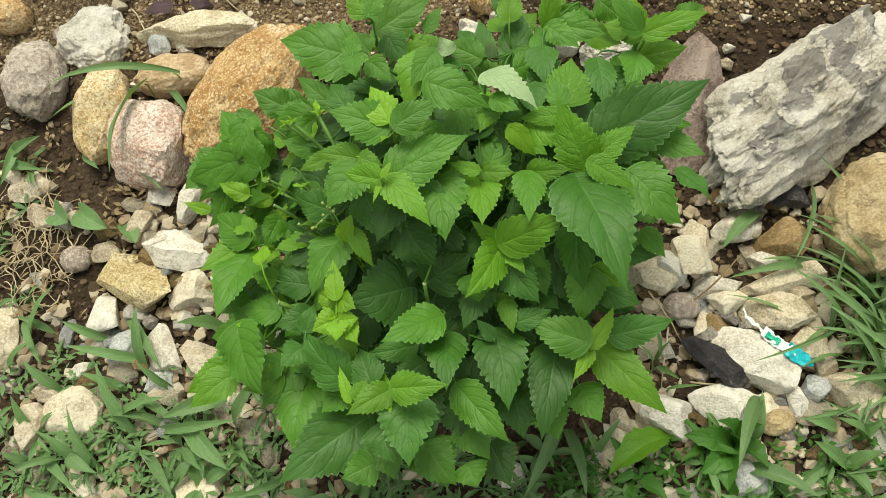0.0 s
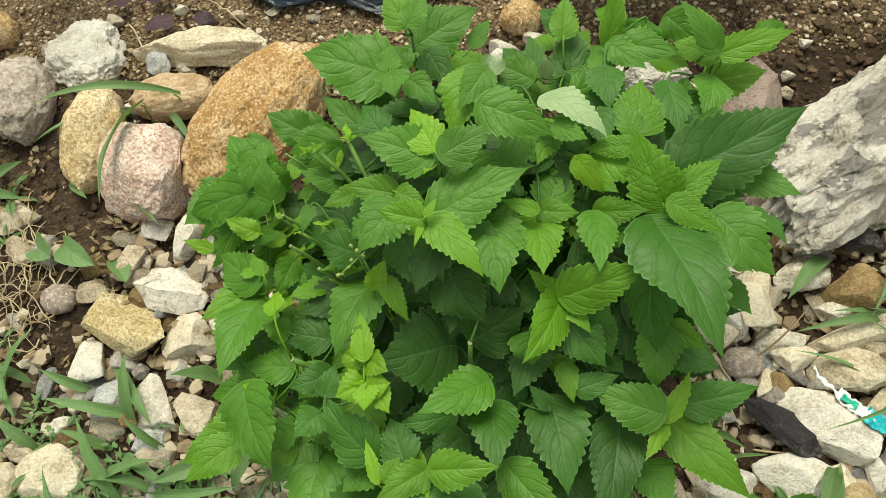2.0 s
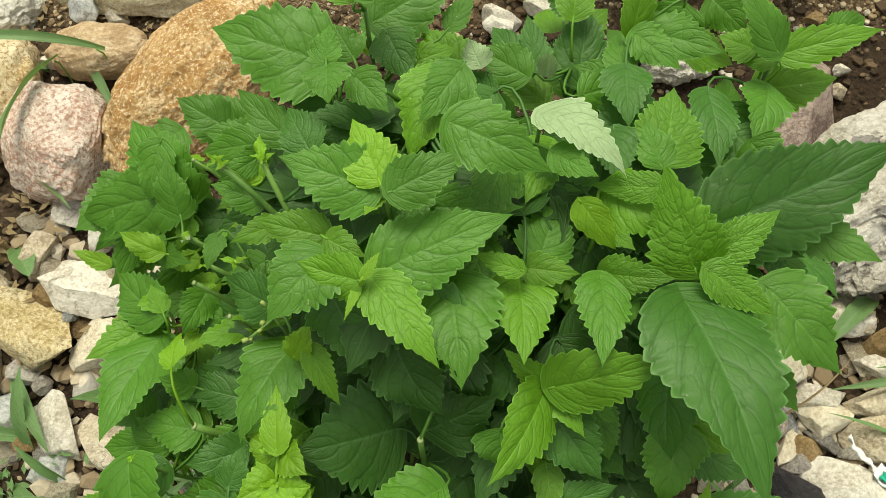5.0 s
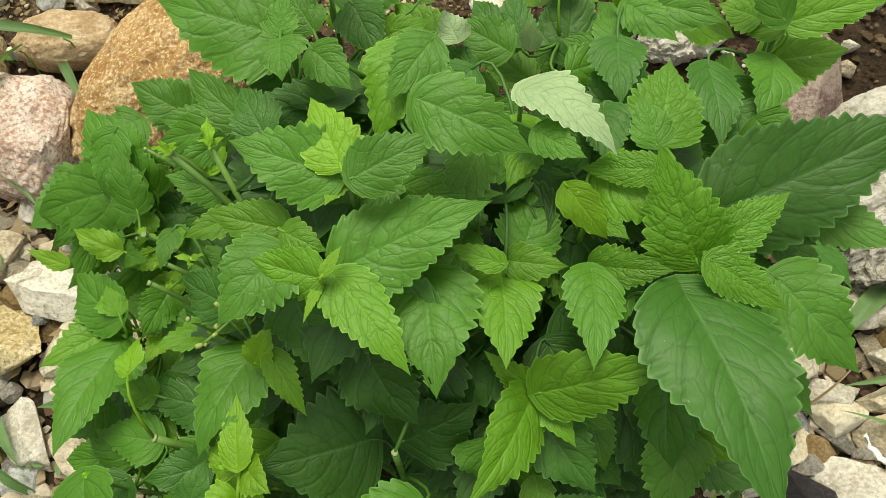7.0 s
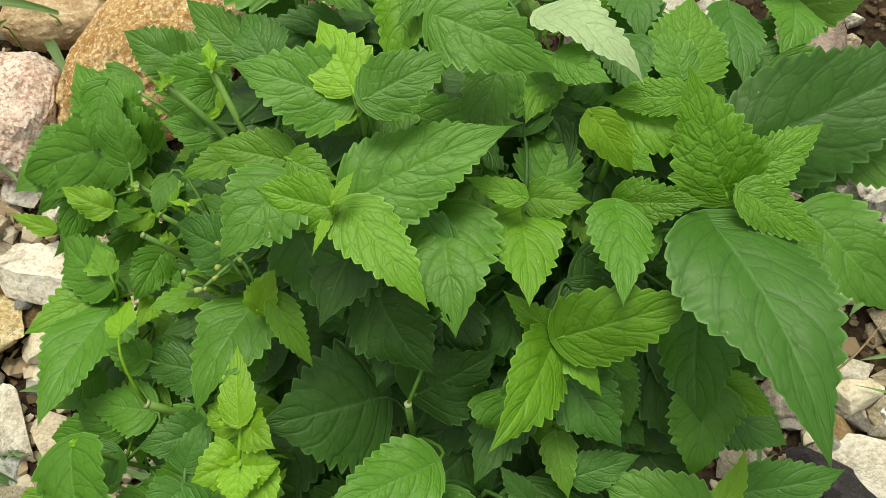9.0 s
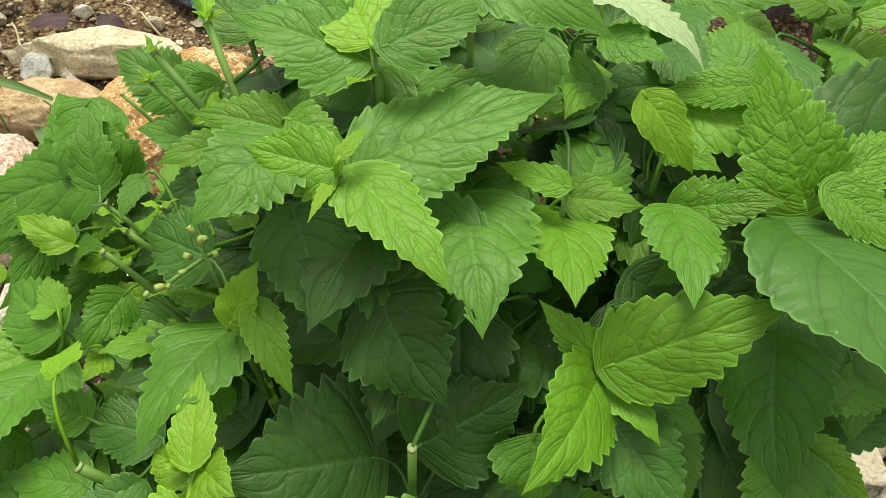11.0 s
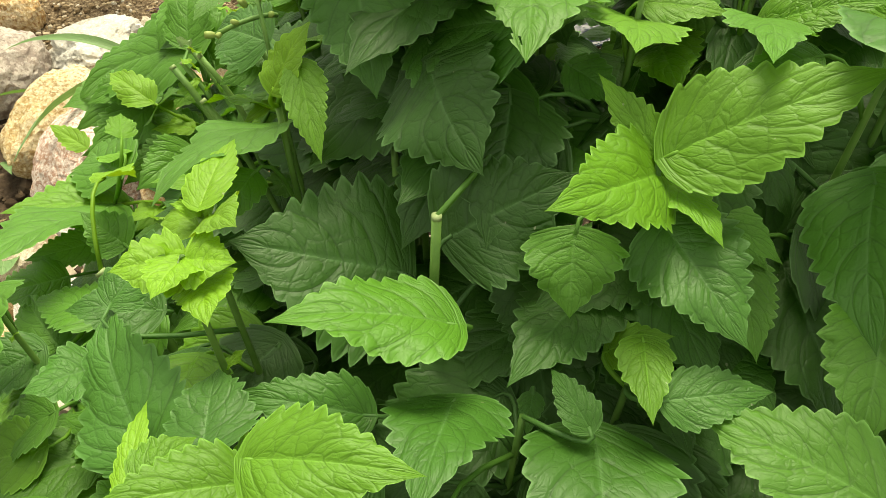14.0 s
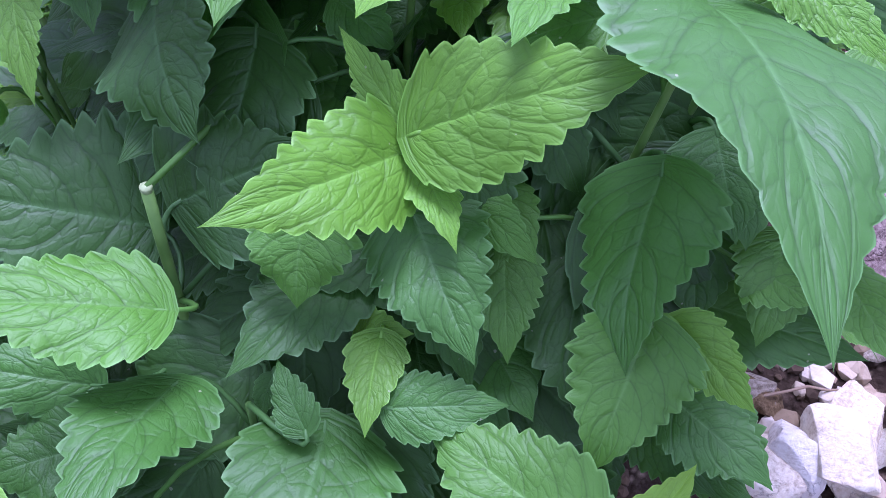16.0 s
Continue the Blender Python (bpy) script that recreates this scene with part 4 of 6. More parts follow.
put_leaf((0.149, 0.413, 0.463), (0.222, 0.426, 0.475), 29, 0.039, "dark")
put_leaf((-0.046, 0.409, 0.526), (-0.107, 0.375, 0.541), -10, 0.045, "green")
put_leaf((0.016, 0.438, 0.505), (0.039, 0.432, 0.524), 40, 0.020, "young")
put_leaf((0.028, 0.430, 0.520), (0.035, 0.395, 0.509), 5, 0.022, "young")
put_leaf((-0.067, 0.306, 0.404), (-0.033, 0.264, 0.390), 16, 0.048, "green")
# leaves2
put_leaf((-0.283, 0.654, 0.515), (-0.328, 0.709, 0.541), -27, 0.063, "green")
put_leaf((-0.340, 0.680, 0.470), (-0.388, 0.640, 0.465), -15, 0.062, "green")
put_leaf((-0.291, 0.663, 0.487), (-0.342, 0.630, 0.483), -20, 0.037, "green")
put_leaf((-0.318, 0.652, 0.449), (-0.359, 0.613, 0.443), -13, 0.044, "green")
put_leaf((-0.267, 0.611, 0.477), (-0.298, 0.616, 0.483), -32, 0.027, "green")
put_leaf((-0.355, 0.615, 0.449), (-0.389, 0.624, 0.457), -34, 0.016, "lime")
put_leaf((-0.233, 0.682, 0.569), (-0.275, 0.700, 0.582), -33, 0.039, "green")
put_leaf((-0.197, 0.664, 0.573), (-0.248, 0.668, 0.580), -32, 0.033, "green")
put_leaf((-0.215, 0.656, 0.551), (-0.252, 0.654, 0.554), -31, 0.027, "green")
put_leaf((-0.187, 0.603, 0.583), (-0.228, 0.611, 0.590), -32, 0.028, "green")
put_leaf((-0.163, 0.561, 0.619), (-0.195, 0.546, 0.617), -25, 0.020, "young")
put_leaf((-0.187, 0.613, 0.599), (-0.206, 0.628, 0.606), -29, 0.023, "lime")
put_leaf((-0.208, 0.567, 0.463), (-0.275, 0.554, 0.467), -28, 0.040, "dark")
put_leaf((-0.213, 0.567, 0.589), (-0.219, 0.542, 0.581), 1, 0.016, "green")
put_leaf((-0.125, 0.579, 0.649), (-0.106, 0.550, 0.638), 20, 0.032, "green")
put_leaf((-0.146, 0.536, 0.617), (-0.166, 0.513, 0.612), -16, 0.028, "green")
put_leaf((-0.262, 0.615, 0.437), (-0.294, 0.600, 0.436), -23, 0.034, "green")
put_leaf((-0.279, 0.674, 0.519), (-0.253, 0.651, 0.507), 29, 0.032, "green")
put_leaf((-0.182, 0.561, 0.565), (-0.209, 0.543, 0.562), -21, 0.026, "green")
put_leaf((-0.289, 0.713, 0.522), (-0.313, 0.686, 0.516), -12, 0.039, "green")
put_leaf((-0.101, 0.606, 0.672), (-0.161, 0.596, 0.671), -31, 0.034, "dark")
put_leaf((-0.131, 0.642, 0.660), (-0.176, 0.648, 0.666), -33, 0.035, "dark")
put_leaf((-0.096, 0.688, 0.674), (-0.077, 0.655, 0.660), 19, 0.034, "dark")
put_leaf((0.006, 0.696, 0.626), (-0.035, 0.717, 0.634), -29, 0.034, "green")
put_leaf((0.015, 0.719, 0.610), (0.007, 0.760, 0.627), -6, 0.027, "dark")
put_leaf((0.052, 0.729, 0.583), (0.059, 0.792, 0.611), 4, 0.046, "dark")
put_leaf((0.084, 0.657, 0.609), (0.081, 0.717, 0.633), 1, 0.044, "dark")
put_leaf((0.080, 0.714, 0.605), (0.044, 0.726, 0.607), -30, 0.026, "green")
put_leaf((0.137, 0.650, 0.591), (0.149, 0.703, 0.613), 10, 0.046, "dark")
put_leaf((-0.073, 0.556, 0.654), (0.002, 0.558, 0.656), 31, 0.033, "green")
put_leaf((-0.053, 0.702, 0.666), (-0.035, 0.729, 0.678), 16, 0.018, "green")
put_leaf((-0.057, 0.613, 0.674), (-0.066, 0.626, 0.679), -20, 0.009, "dark")
put_leaf((-0.057, 0.610, 0.677), (-0.048, 0.620, 0.681), 19, 0.009, "dark")
put_leaf((-0.057, 0.611, 0.676), (-0.070, 0.610, 0.676), -31, 0.010, "dark")
put_leaf((-0.057, 0.608, 0.679), (-0.047, 0.603, 0.678), 30, 0.010, "dark")
put_leaf((-0.057, 0.609, 0.678), (-0.062, 0.598, 0.673), -10, 0.009, "dark")
put_leaf((-0.029, 0.692, 0.639), (-0.039, 0.712, 0.647), -16, 0.023, "pale")
put_leaf((0.053, 0.606, 0.640), (0.021, 0.601, 0.635), -31, 0.028, "dark")
put_leaf((-0.114, 0.648, 0.691), (-0.129, 0.668, 0.701), -23, 0.026, "green")
put_leaf((-0.079, 0.677, 0.655), (-0.046, 0.690, 0.660), 29, 0.023, "young")
put_leaf((0.109, 0.750, 0.626), (0.081, 0.771, 0.633), -24, 0.024, "young")
put_leaf((0.181, 0.729, 0.628), (0.154, 0.742, 0.629), -28, 0.028, "young")
put_leaf((-0.147, 0.655, 0.678), (-0.157, 0.629, 0.668), -6, 0.032, "green")
put_leaf((0.165, 0.669, 0.601), (0.190, 0.643, 0.595), 18, 0.035, "dark")
put_leaf((-0.019, 0.659, 0.648), (-0.036, 0.639, 0.639), -19, 0.028, "dark")
put_leaf((-0.200, 0.447, 0.466), (-0.244, 0.433, 0.467), -26, 0.034, "dark")
put_leaf((-0.278, 0.461, 0.412), (-0.316, 0.484, 0.423), -30, 0.034, "green")
put_leaf((-0.068, 0.381, 0.467), (-0.100, 0.357, 0.463), -21, 0.043, "dark")
put_leaf((0.042, 0.429, 0.441), (0.048, 0.366, 0.428), 1, 0.051, "dark")
put_leaf((0.114, 0.370, 0.415), (0.135, 0.329, 0.409), 9, 0.045, "green")
put_leaf((-0.024, 0.331, 0.412), (0.006, 0.288, 0.405), 16, 0.044, "green")
put_leaf((0.149, 0.467, 0.486), (0.175, 0.439, 0.482), 16, 0.037, "dark")
put_leaf((-0.158, 0.366, 0.432), (-0.187, 0.339, 0.430), -17, 0.037, "green")
put_leaf((-0.212, 0.410, 0.457), (-0.235, 0.386, 0.455), -14, 0.032, "dark")
put_leaf((0.062, 0.464, 0.493), (0.089, 0.435, 0.488), 18, 0.037, "dark")
put_leaf((-0.129, 0.290, 0.394), (-0.165, 0.273, 0.394), -23, 0.042, "green")
put_leaf((-0.020, 0.286, 0.397), (-0.009, 0.261, 0.393), 12, 0.042, "green")
put_leaf((-0.300, 0.503, 0.424), (-0.331, 0.475, 0.422), -14, 0.042, "green")
put_leaf((-0.082, 0.498, 0.604), (-0.059, 0.468, 0.578), 23, 0.028, "dark")
put_leaf((-0.045, 0.482, 0.572), (-0.063, 0.456, 0.556), -18, 0.027, "green")
put_leaf((-0.265, 0.615, 0.537), (-0.275, 0.648, 0.572), -16, 0.033, "green")
put_leaf((-0.185, 0.628, 0.608), (-0.219, 0.606, 0.600), -46, 0.021, "green")
put_leaf((-0.006, 0.443, 0.556), (-0.002, 0.424, 0.528), 7, 0.039, "green")
put_leaf((0.061, 0.471, 0.538), (0.074, 0.437, 0.515), 11, 0.028, "green")
put_leaf((0.043, 0.467, 0.563), (0.075, 0.453, 0.553), 38, 0.021, "green")
put_leaf((-0.077, 0.400, 0.476), (-0.131, 0.385, 0.487), -34, 0.030, "dark")
put_leaf((0.013, 0.396, 0.500), (-0.006, 0.414, 0.511), -23, 0.016, "dark")
put_leaf((-0.011, 0.420, 0.489), (-0.010, 0.404, 0.480), 0, 0.011, "dark")
put_leaf((0.139, 0.498, 0.510), (0.204, 0.485, 0.518), 35, 0.039, "dark")
put_leaf((0.145, 0.475, 0.486), (0.184, 0.443, 0.479), 23, 0.034, "dark")
put_leaf((0.185, 0.505, 0.540), (0.208, 0.475, 0.529), 18, 0.026, "green")
put_leaf((0.150, 0.498, 0.537), (0.178, 0.487, 0.537), 32, 0.026, "green")
put_leaf((0.150, 0.459, 0.462), (0.182, 0.446, 0.463), 29, 0.026, "dark")
put_leaf((-0.022, 0.515, 0.596), (0.004, 0.509, 0.584), 36, 0.023, "dark")
put_leaf((0.052, 0.487, 0.552), (0.074, 0.467, 0.539), 23, 0.023, "green")
put_leaf((-0.305, 0.657, 0.453), (-0.358, 0.598, 0.431), -43, 0.038, "green")
put_leaf((-0.266, 0.647, 0.513), (-0.293, 0.673, 0.556), -35, 0.042, "green")
put_leaf((-0.326, 0.672, 0.479), (-0.368, 0.621, 0.456), -45, 0.034, "green")
put_leaf((-0.103, 0.520, 0.586), (-0.123, 0.498, 0.567), -38, 0.026, "green")
put_leaf((-0.294, 0.532, 0.434), (-0.326, 0.503, 0.431), -41, 0.024, "green")
put_leaf((-0.159, 0.477, 0.535), (-0.167, 0.454, 0.518), -10, 0.024, "green")
put_leaf((0.064, 0.480, 0.545), (0.038, 0.473, 0.533), -37, 0.028, "green")
put_leaf((0.129, 0.554, 0.590), (0.148, 0.533, 0.575), 46, 0.029, "young")
put_leaf((0.132, 0.467, 0.465), (0.173, 0.443, 0.461), 26, 0.031, "dark")
put_leaf((0.076, 0.515, 0.615), (0.042, 0.498, 0.602), -38, 0.021, "green")
put_leaf((0.000, 0.544, 0.591), (-0.004, 0.523, 0.574), -10, 0.033, "shade_tone")
put_leaf((0.052, 0.560, 0.588), (0.073, 0.544, 0.572), 27, 0.033, "shade_tone")
put_leaf((0.113, 0.459, 0.458), (0.131, 0.435, 0.449), 15, 0.028, "shade_tone")
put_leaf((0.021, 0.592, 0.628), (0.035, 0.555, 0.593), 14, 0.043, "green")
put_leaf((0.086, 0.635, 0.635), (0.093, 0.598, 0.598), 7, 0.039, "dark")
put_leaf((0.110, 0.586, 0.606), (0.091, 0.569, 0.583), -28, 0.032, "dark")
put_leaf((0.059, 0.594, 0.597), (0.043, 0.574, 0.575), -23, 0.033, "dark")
put_leaf((-0.042, 0.583, 0.603), (-0.028, 0.566, 0.587), 25, 0.033, "shade_tone")
put_leaf((-0.015, 0.553, 0.582), (-0.002, 0.525, 0.561), 17, 0.034, "shade_tone")
put_leaf((0.015, 0.563, 0.579), (0.013, 0.540, 0.559), -2, 0.035, "shade_tone")
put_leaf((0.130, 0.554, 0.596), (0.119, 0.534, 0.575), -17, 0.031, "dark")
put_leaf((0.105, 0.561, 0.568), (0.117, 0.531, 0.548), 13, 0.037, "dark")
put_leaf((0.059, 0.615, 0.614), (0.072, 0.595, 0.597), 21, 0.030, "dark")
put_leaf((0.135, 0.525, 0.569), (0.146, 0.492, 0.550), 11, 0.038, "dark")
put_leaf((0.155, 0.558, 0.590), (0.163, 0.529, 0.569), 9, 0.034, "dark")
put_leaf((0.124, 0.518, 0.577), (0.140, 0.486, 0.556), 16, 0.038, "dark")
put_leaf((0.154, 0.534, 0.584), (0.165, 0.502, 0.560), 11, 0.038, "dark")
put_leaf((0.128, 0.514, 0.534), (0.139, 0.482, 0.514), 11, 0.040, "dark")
put_leaf((0.161, 0.509, 0.546), (0.161, 0.474, 0.520), -1, 0.036, "green")
put_leaf((-0.322, 0.653, 0.494), (-0.351, 0.619, 0.480), -44, 0.028, "green")
put_leaf((-0.289, 0.674, 0.555), (-0.302, 0.635, 0.521), -6, 0.034, "green")
put_leaf((-0.319, 0.650, 0.473), (-0.345, 0.601, 0.446), -38, 0.040, "green")
put_leaf((-0.183, 0.622, 0.579), (-0.207, 0.606, 0.570), -49, 0.022, "young")
put_leaf((-0.182, 0.554, 0.561), (-0.204, 0.535, 0.550), -43, 0.023, "green")
put_leaf((-0.029, 0.355, 0.417), (-0.007, 0.306, 0.409), 12, 0.055, "shade_tone")
put_leaf((0.035, 0.379, 0.401), (0.046, 0.317, 0.390), 4, 0.056, "shade_tone")
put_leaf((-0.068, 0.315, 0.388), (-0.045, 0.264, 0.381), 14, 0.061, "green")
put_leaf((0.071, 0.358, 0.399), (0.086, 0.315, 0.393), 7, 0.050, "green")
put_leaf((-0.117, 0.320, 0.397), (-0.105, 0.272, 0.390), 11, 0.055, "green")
put_leaf((0.007, 0.322, 0.358), (0.029, 0.273, 0.351), 11, 0.051, "shade_tone")
put_leaf((-0.277, 0.622, 0.461), (-0.307, 0.584, 0.444), -39, 0.035, "green")
put_leaf((-0.308, 0.577, 0.439), (-0.336, 0.552, 0.435), -41, 0.034, "green")
put_leaf((-0.199, 0.412, 0.496), (-0.190, 0.440, 0.507), 10, 0.024, "dark")
put_leaf((-0.249, 0.574, 0.485), (-0.267, 0.540, 0.471), -40, 0.032, "green")
put_leaf((-0.251, 0.499, 0.462), (-0.276, 0.499, 0.478), -42, 0.028, "green")
put_leaf((-0.031, 0.639, 0.595), (-0.003, 0.625, 0.582), 41, 0.038, "dark")
put_leaf((-0.005, 0.665, 0.603), (0.018, 0.646, 0.584), 36, 0.038, "green")
put_leaf((0.130, 0.640, 0.590), (0.148, 0.615, 0.572), 37, 0.035, "dark")
put_leaf((0.161, 0.628, 0.595), (0.185, 0.600, 0.580), 42, 0.037, "dark")
put_leaf((0.171, 0.649, 0.615), (0.193, 0.626, 0.603), 45, 0.037, "green")
put_leaf((0.165, 0.700, 0.595), (0.178, 0.676, 0.576), 36, 0.034, "dark")
put_leaf((-0.053, 0.650, 0.613), (-0.028, 0.637, 0.599), 41, 0.034, "dark")
put_leaf((0.155, 0.784, 0.627), (0.185, 0.762, 0.612), 50, 0.038, "green")
put_leaf((0.203, 0.748, 0.627), (0.180, 0.774, 0.648), -46, 0.016, "lime")
put_leaf((0.127, 0.759, 0.641), (0.114, 0.742, 0.614), -26, 0.042, "green")
put_leaf((-0.081, 0.596, 0.655), (-0.095, 0.578, 0.636), -22, 0.026, "green")
put_leaf((0.015, 0.608, 0.592), (-0.006, 0.596, 0.579), -33, 0.029, "shade_tone")
put_leaf((0.085, 0.571, 0.588), (0.068, 0.554, 0.569), -26, 0.032, "shade_tone")

def facing(base, tip, rng):
    """Roll that turns a leaf's upper side outward and towards the camera's view."""
    base, tip = Vector(base), Vector(tip)
    ax = (tip - base).normalized()
    ref = (Vector((0, 0, 1)) - ax * ax.z).normalized()
    side = ax.cross(ref)
    g = Vector((1.2 * base.x, -0.6, 0.8))
    return max(-60, min(60, math.degrees(math.atan2(g.dot(side), g.dot(ref))))) * 0.8 + rng.uniform(-16, 16)


# lower and inner leaves under the canopy, nearly all with shade put into their colour
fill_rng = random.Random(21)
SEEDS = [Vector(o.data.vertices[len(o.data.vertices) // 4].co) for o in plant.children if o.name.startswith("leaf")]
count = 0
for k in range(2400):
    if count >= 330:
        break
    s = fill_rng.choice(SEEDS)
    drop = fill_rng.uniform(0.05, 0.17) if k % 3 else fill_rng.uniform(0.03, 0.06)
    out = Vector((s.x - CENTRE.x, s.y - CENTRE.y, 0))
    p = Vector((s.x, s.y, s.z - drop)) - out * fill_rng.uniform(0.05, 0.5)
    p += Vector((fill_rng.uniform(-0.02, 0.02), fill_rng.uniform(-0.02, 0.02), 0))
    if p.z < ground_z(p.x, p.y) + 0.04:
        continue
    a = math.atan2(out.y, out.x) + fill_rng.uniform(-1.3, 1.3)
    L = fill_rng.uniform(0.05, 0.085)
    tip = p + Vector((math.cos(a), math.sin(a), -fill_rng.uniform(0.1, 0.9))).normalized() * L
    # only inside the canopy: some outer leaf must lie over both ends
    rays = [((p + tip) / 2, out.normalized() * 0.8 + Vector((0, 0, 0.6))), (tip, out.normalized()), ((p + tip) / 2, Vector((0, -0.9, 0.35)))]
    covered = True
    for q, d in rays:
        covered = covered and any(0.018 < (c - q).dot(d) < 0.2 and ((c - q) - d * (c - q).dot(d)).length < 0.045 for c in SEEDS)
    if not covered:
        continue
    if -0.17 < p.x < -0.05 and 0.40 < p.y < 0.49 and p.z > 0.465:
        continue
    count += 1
    put_leaf(p, tip, facing(p, tip, fill_rng), L * fill_rng.uniform(0.6, 0.8), "shade_tone" if fill_rng.random() < 0.94 else "dark", stalk=True)


# ragged side shoots on the shaded flank: small leaves and shrivelled tips
for k in range(48):
    x, y = fill_rng.uniform(-0.30, -0.14), fill_rng.uniform(0.50, 0.74)
    z = 0.60 + 0.55 * (x + 0.12) - fill_rng.uniform(0.0, 0.08)
    if y > 0.66:
        z -= (y - 0.66) * 0.5
    p = Vector((x, y, z))
    a = fill_rng.uniform(1.5, 4.9)
    L = fill_rng.uniform(0.022, 0.045)
    t = p + Vector((math.cos(a), math.sin(a), fill_rng.uniform(-0.6, 0.3))).normalized() * L
    put_leaf(p, t, fill_rng.uniform(-35, 35), L * fill_rng.uniform(0.5, 0.75), fill_rng.choice(("green", "young", "young", "lime")), wave=0.12)
for top in (Vector((-0.196, 0.579, 0.660)), Vector((-0.163, 0.566, 0.686)), Vector((-0.215, 0.610, 0.621)), Vector((-0.198, 0.548, 0.5855))):
    for k in range(3):
        a = k * 2.1 + fill_rng.uniform(0, 0.9)
        L = fill_rng.uniform(0.006, 0.013)
        put_leaf(top, top + Vector((math.cos(a), math.sin(a), fill_rng.uniform(0.0, 1.0))).normalized() * L, fill_rng.uniform(-40, 40), L * 0.45, "lime", stalk=False, wave=0.2)
FLANK = [p for p in STEMS if p.x < -0.10 and p.z > 0.42]
for k in range(40):
    p = fill_rng.choice(FLANK) + Vector((0, 0, 0.002))
    a = fill_rng.uniform(0, 6.28)
    L = fill_rng.uniform(0.008, 0.018)
    put_leaf(p, p + Vector((math.cos(a), math.sin(a), fill_rng.uniform(-0.4, 0.8))).normalized() * L, fill_rng.uniform(-40, 40), L * 0.5, "lime" if k % 4 else "pale", stalk=False, wave=0.3)
# spent flower stalk with a few pale buds
BUD = stem_material("flower_bud", (0.17, 0.26, 0.05), (0.34, 0.40, 0.12))
flower_stem = put_stem((-0.160, 0.496, 0.612), 0.0016)


def bud(place, heading, size):
    """A small ribbed calyx, shut at the far end."""
    verts, faces, sides, rings = [], [], 8, 6
    rot = Vector(heading).to_track_quat("Z", "Y").to_matrix()
    for i in range(rings + 1):
        v = i / rings
        r = size * 0.34 * (math.sin(math.pi * (0.12 + 0.62 * v)) ** 0.8)
        for k in range(sides):
            a = 2 * math.pi * k / sides
            rr = r * (1 + 0.10 * (k % 2))
            verts.append(Vector(place) + rot @ Vector((math.cos(a) * rr, math.sin(a) * rr, size * v * (1.0 if i < rings or k % 2 else 0.86))))
    for i in range(rings):
        for k in range(sides):
            k2 = (k + 1) % sides
            faces.append((i * sides + k, i * sides + k2, (i + 1) * sides + k2, (i + 1) * sides + k))
    faces.append(tuple(range(sides - 1, -1, -1)))
    faces.append(tuple(rings * sides + k for k in range(sides)))
    part("flower_bud", mesh_from("flower_bud", verts, faces, BUD), flower_stem, "pale yellow spent flower bud")


v, fc = tube(bezier((-0.154, 0.503, 0.604), (-0.160, 0.494, 0.607), (-0.175, 0.484, 0.598), 7), [0.0011] * 7, 6)
part("side_stalk", mesh_from("side_stalk", v, fc, STEM), flower_stem)
for place, heading, size in (((-0.163, 0.491, 0.610), (-0.3, -0.5, 0.7), 0.008), ((-0.156, 0.500, 0.604), (0.4, -0.6, 0.5), 0.007), ((-0.175, 0.484, 0.598), (-0.8, -0.4, 0.0), 0.008),
                             ((-0.160, 0.497, 0.611), (0.1, 0.2, 1.0), 0.009), ((-0.166, 0.489, 0.603), (-0.5, -0.5, 0.2), 0.006), ((-0.158, 0.494, 0.617), (0.5, -0.1, 0.8), 0.007),
                             ((-0.163, 0.500, 0.616), (-0.6, 0.3, 0.7), 0.007), ((-0.173, 0.486, 0.599), (-0.3, -0.8, -0.4), 0.006)):
    bud(place, heading, size * 0.62)

# second tier of the canopy behind and under the top shoots
tier_rng = random.Random(77)
TIER = [c for c in SEEDS if c.x > -0.10 and c.y > 0.52 and c.z > 0.56]
for k in range(95):
    c = tier_rng.choice(TIER)
    p = c + Vector((tier_rng.uniform(-0.03, 0.03), tier_rng.uniform(-0.005, 0.05), -tier_rng.uniform(0.018, 0.060)))
    a = math.atan2(p.y - CENTRE.y - 0.12, p.x - CENTRE.x - 0.05) + tier_rng.uniform(-1.2, 1.2)
    L = tier_rng.uniform(0.042, 0.068)
    t = p + Vector((math.cos(a), math.sin(a), tier_rng.uniform(-0.5, 0.15))).normalized() * L
    put_leaf(p, t, facing(p, t, tier_rng), L * tier_rng.uniform(0.58, 0.74), tier_rng.choice(("green", "green", "dark", "young")))
for k in range(60):
    x, y = tier_rng.uniform(-0.33, -0.15), tier_rng.uniform(0.40, 0.64)
    z = 0.475 + 0.40 * (x + 0.15) - tier_rng.uniform(0.0, 0.06)
    p = Vector((x, y, max(z, ground_z(x, y) + 0.06)))
    a = tier_rng.uniform(2.2, 5.0)
    L = tier_rng.uniform(0.045, 0.070)
    t = p + Vector((math.cos(a), math.sin(a), tier_rng.uniform(-0.7, 0.0))).normalized() * L
    put_leaf(p, t, facing(p, t, tier_rng), L * tier_rng.uniform(0.58, 0.74), tier_rng.choice(("green", "green", "young", "dark")))
# low growth at the back of the clump
for k in range(100):
    x, y = fill_rng.uniform(-0.16, 0.27), fill_rng.uniform(0.60, 0.80)
    z = ground_z(x, y) + fill_rng.uniform(0.10, 0.24) - (y - 0.64) * 0.5
    p = Vector((x, y, z))
    a = fill_rng.uniform(0, 6.28)
    L = fill_rng.uniform(0.035, 0.065)
    put_leaf(p, p + Vector((math.cos(a), math.sin(a), fill_rng.uniform(-0.4, 0.3))).normalized() * L, fill_rng.uniform(-25, 25), L * fill_rng.uniform(0.55, 0.75), fill_rng.choice(("green", "dark", "green")))

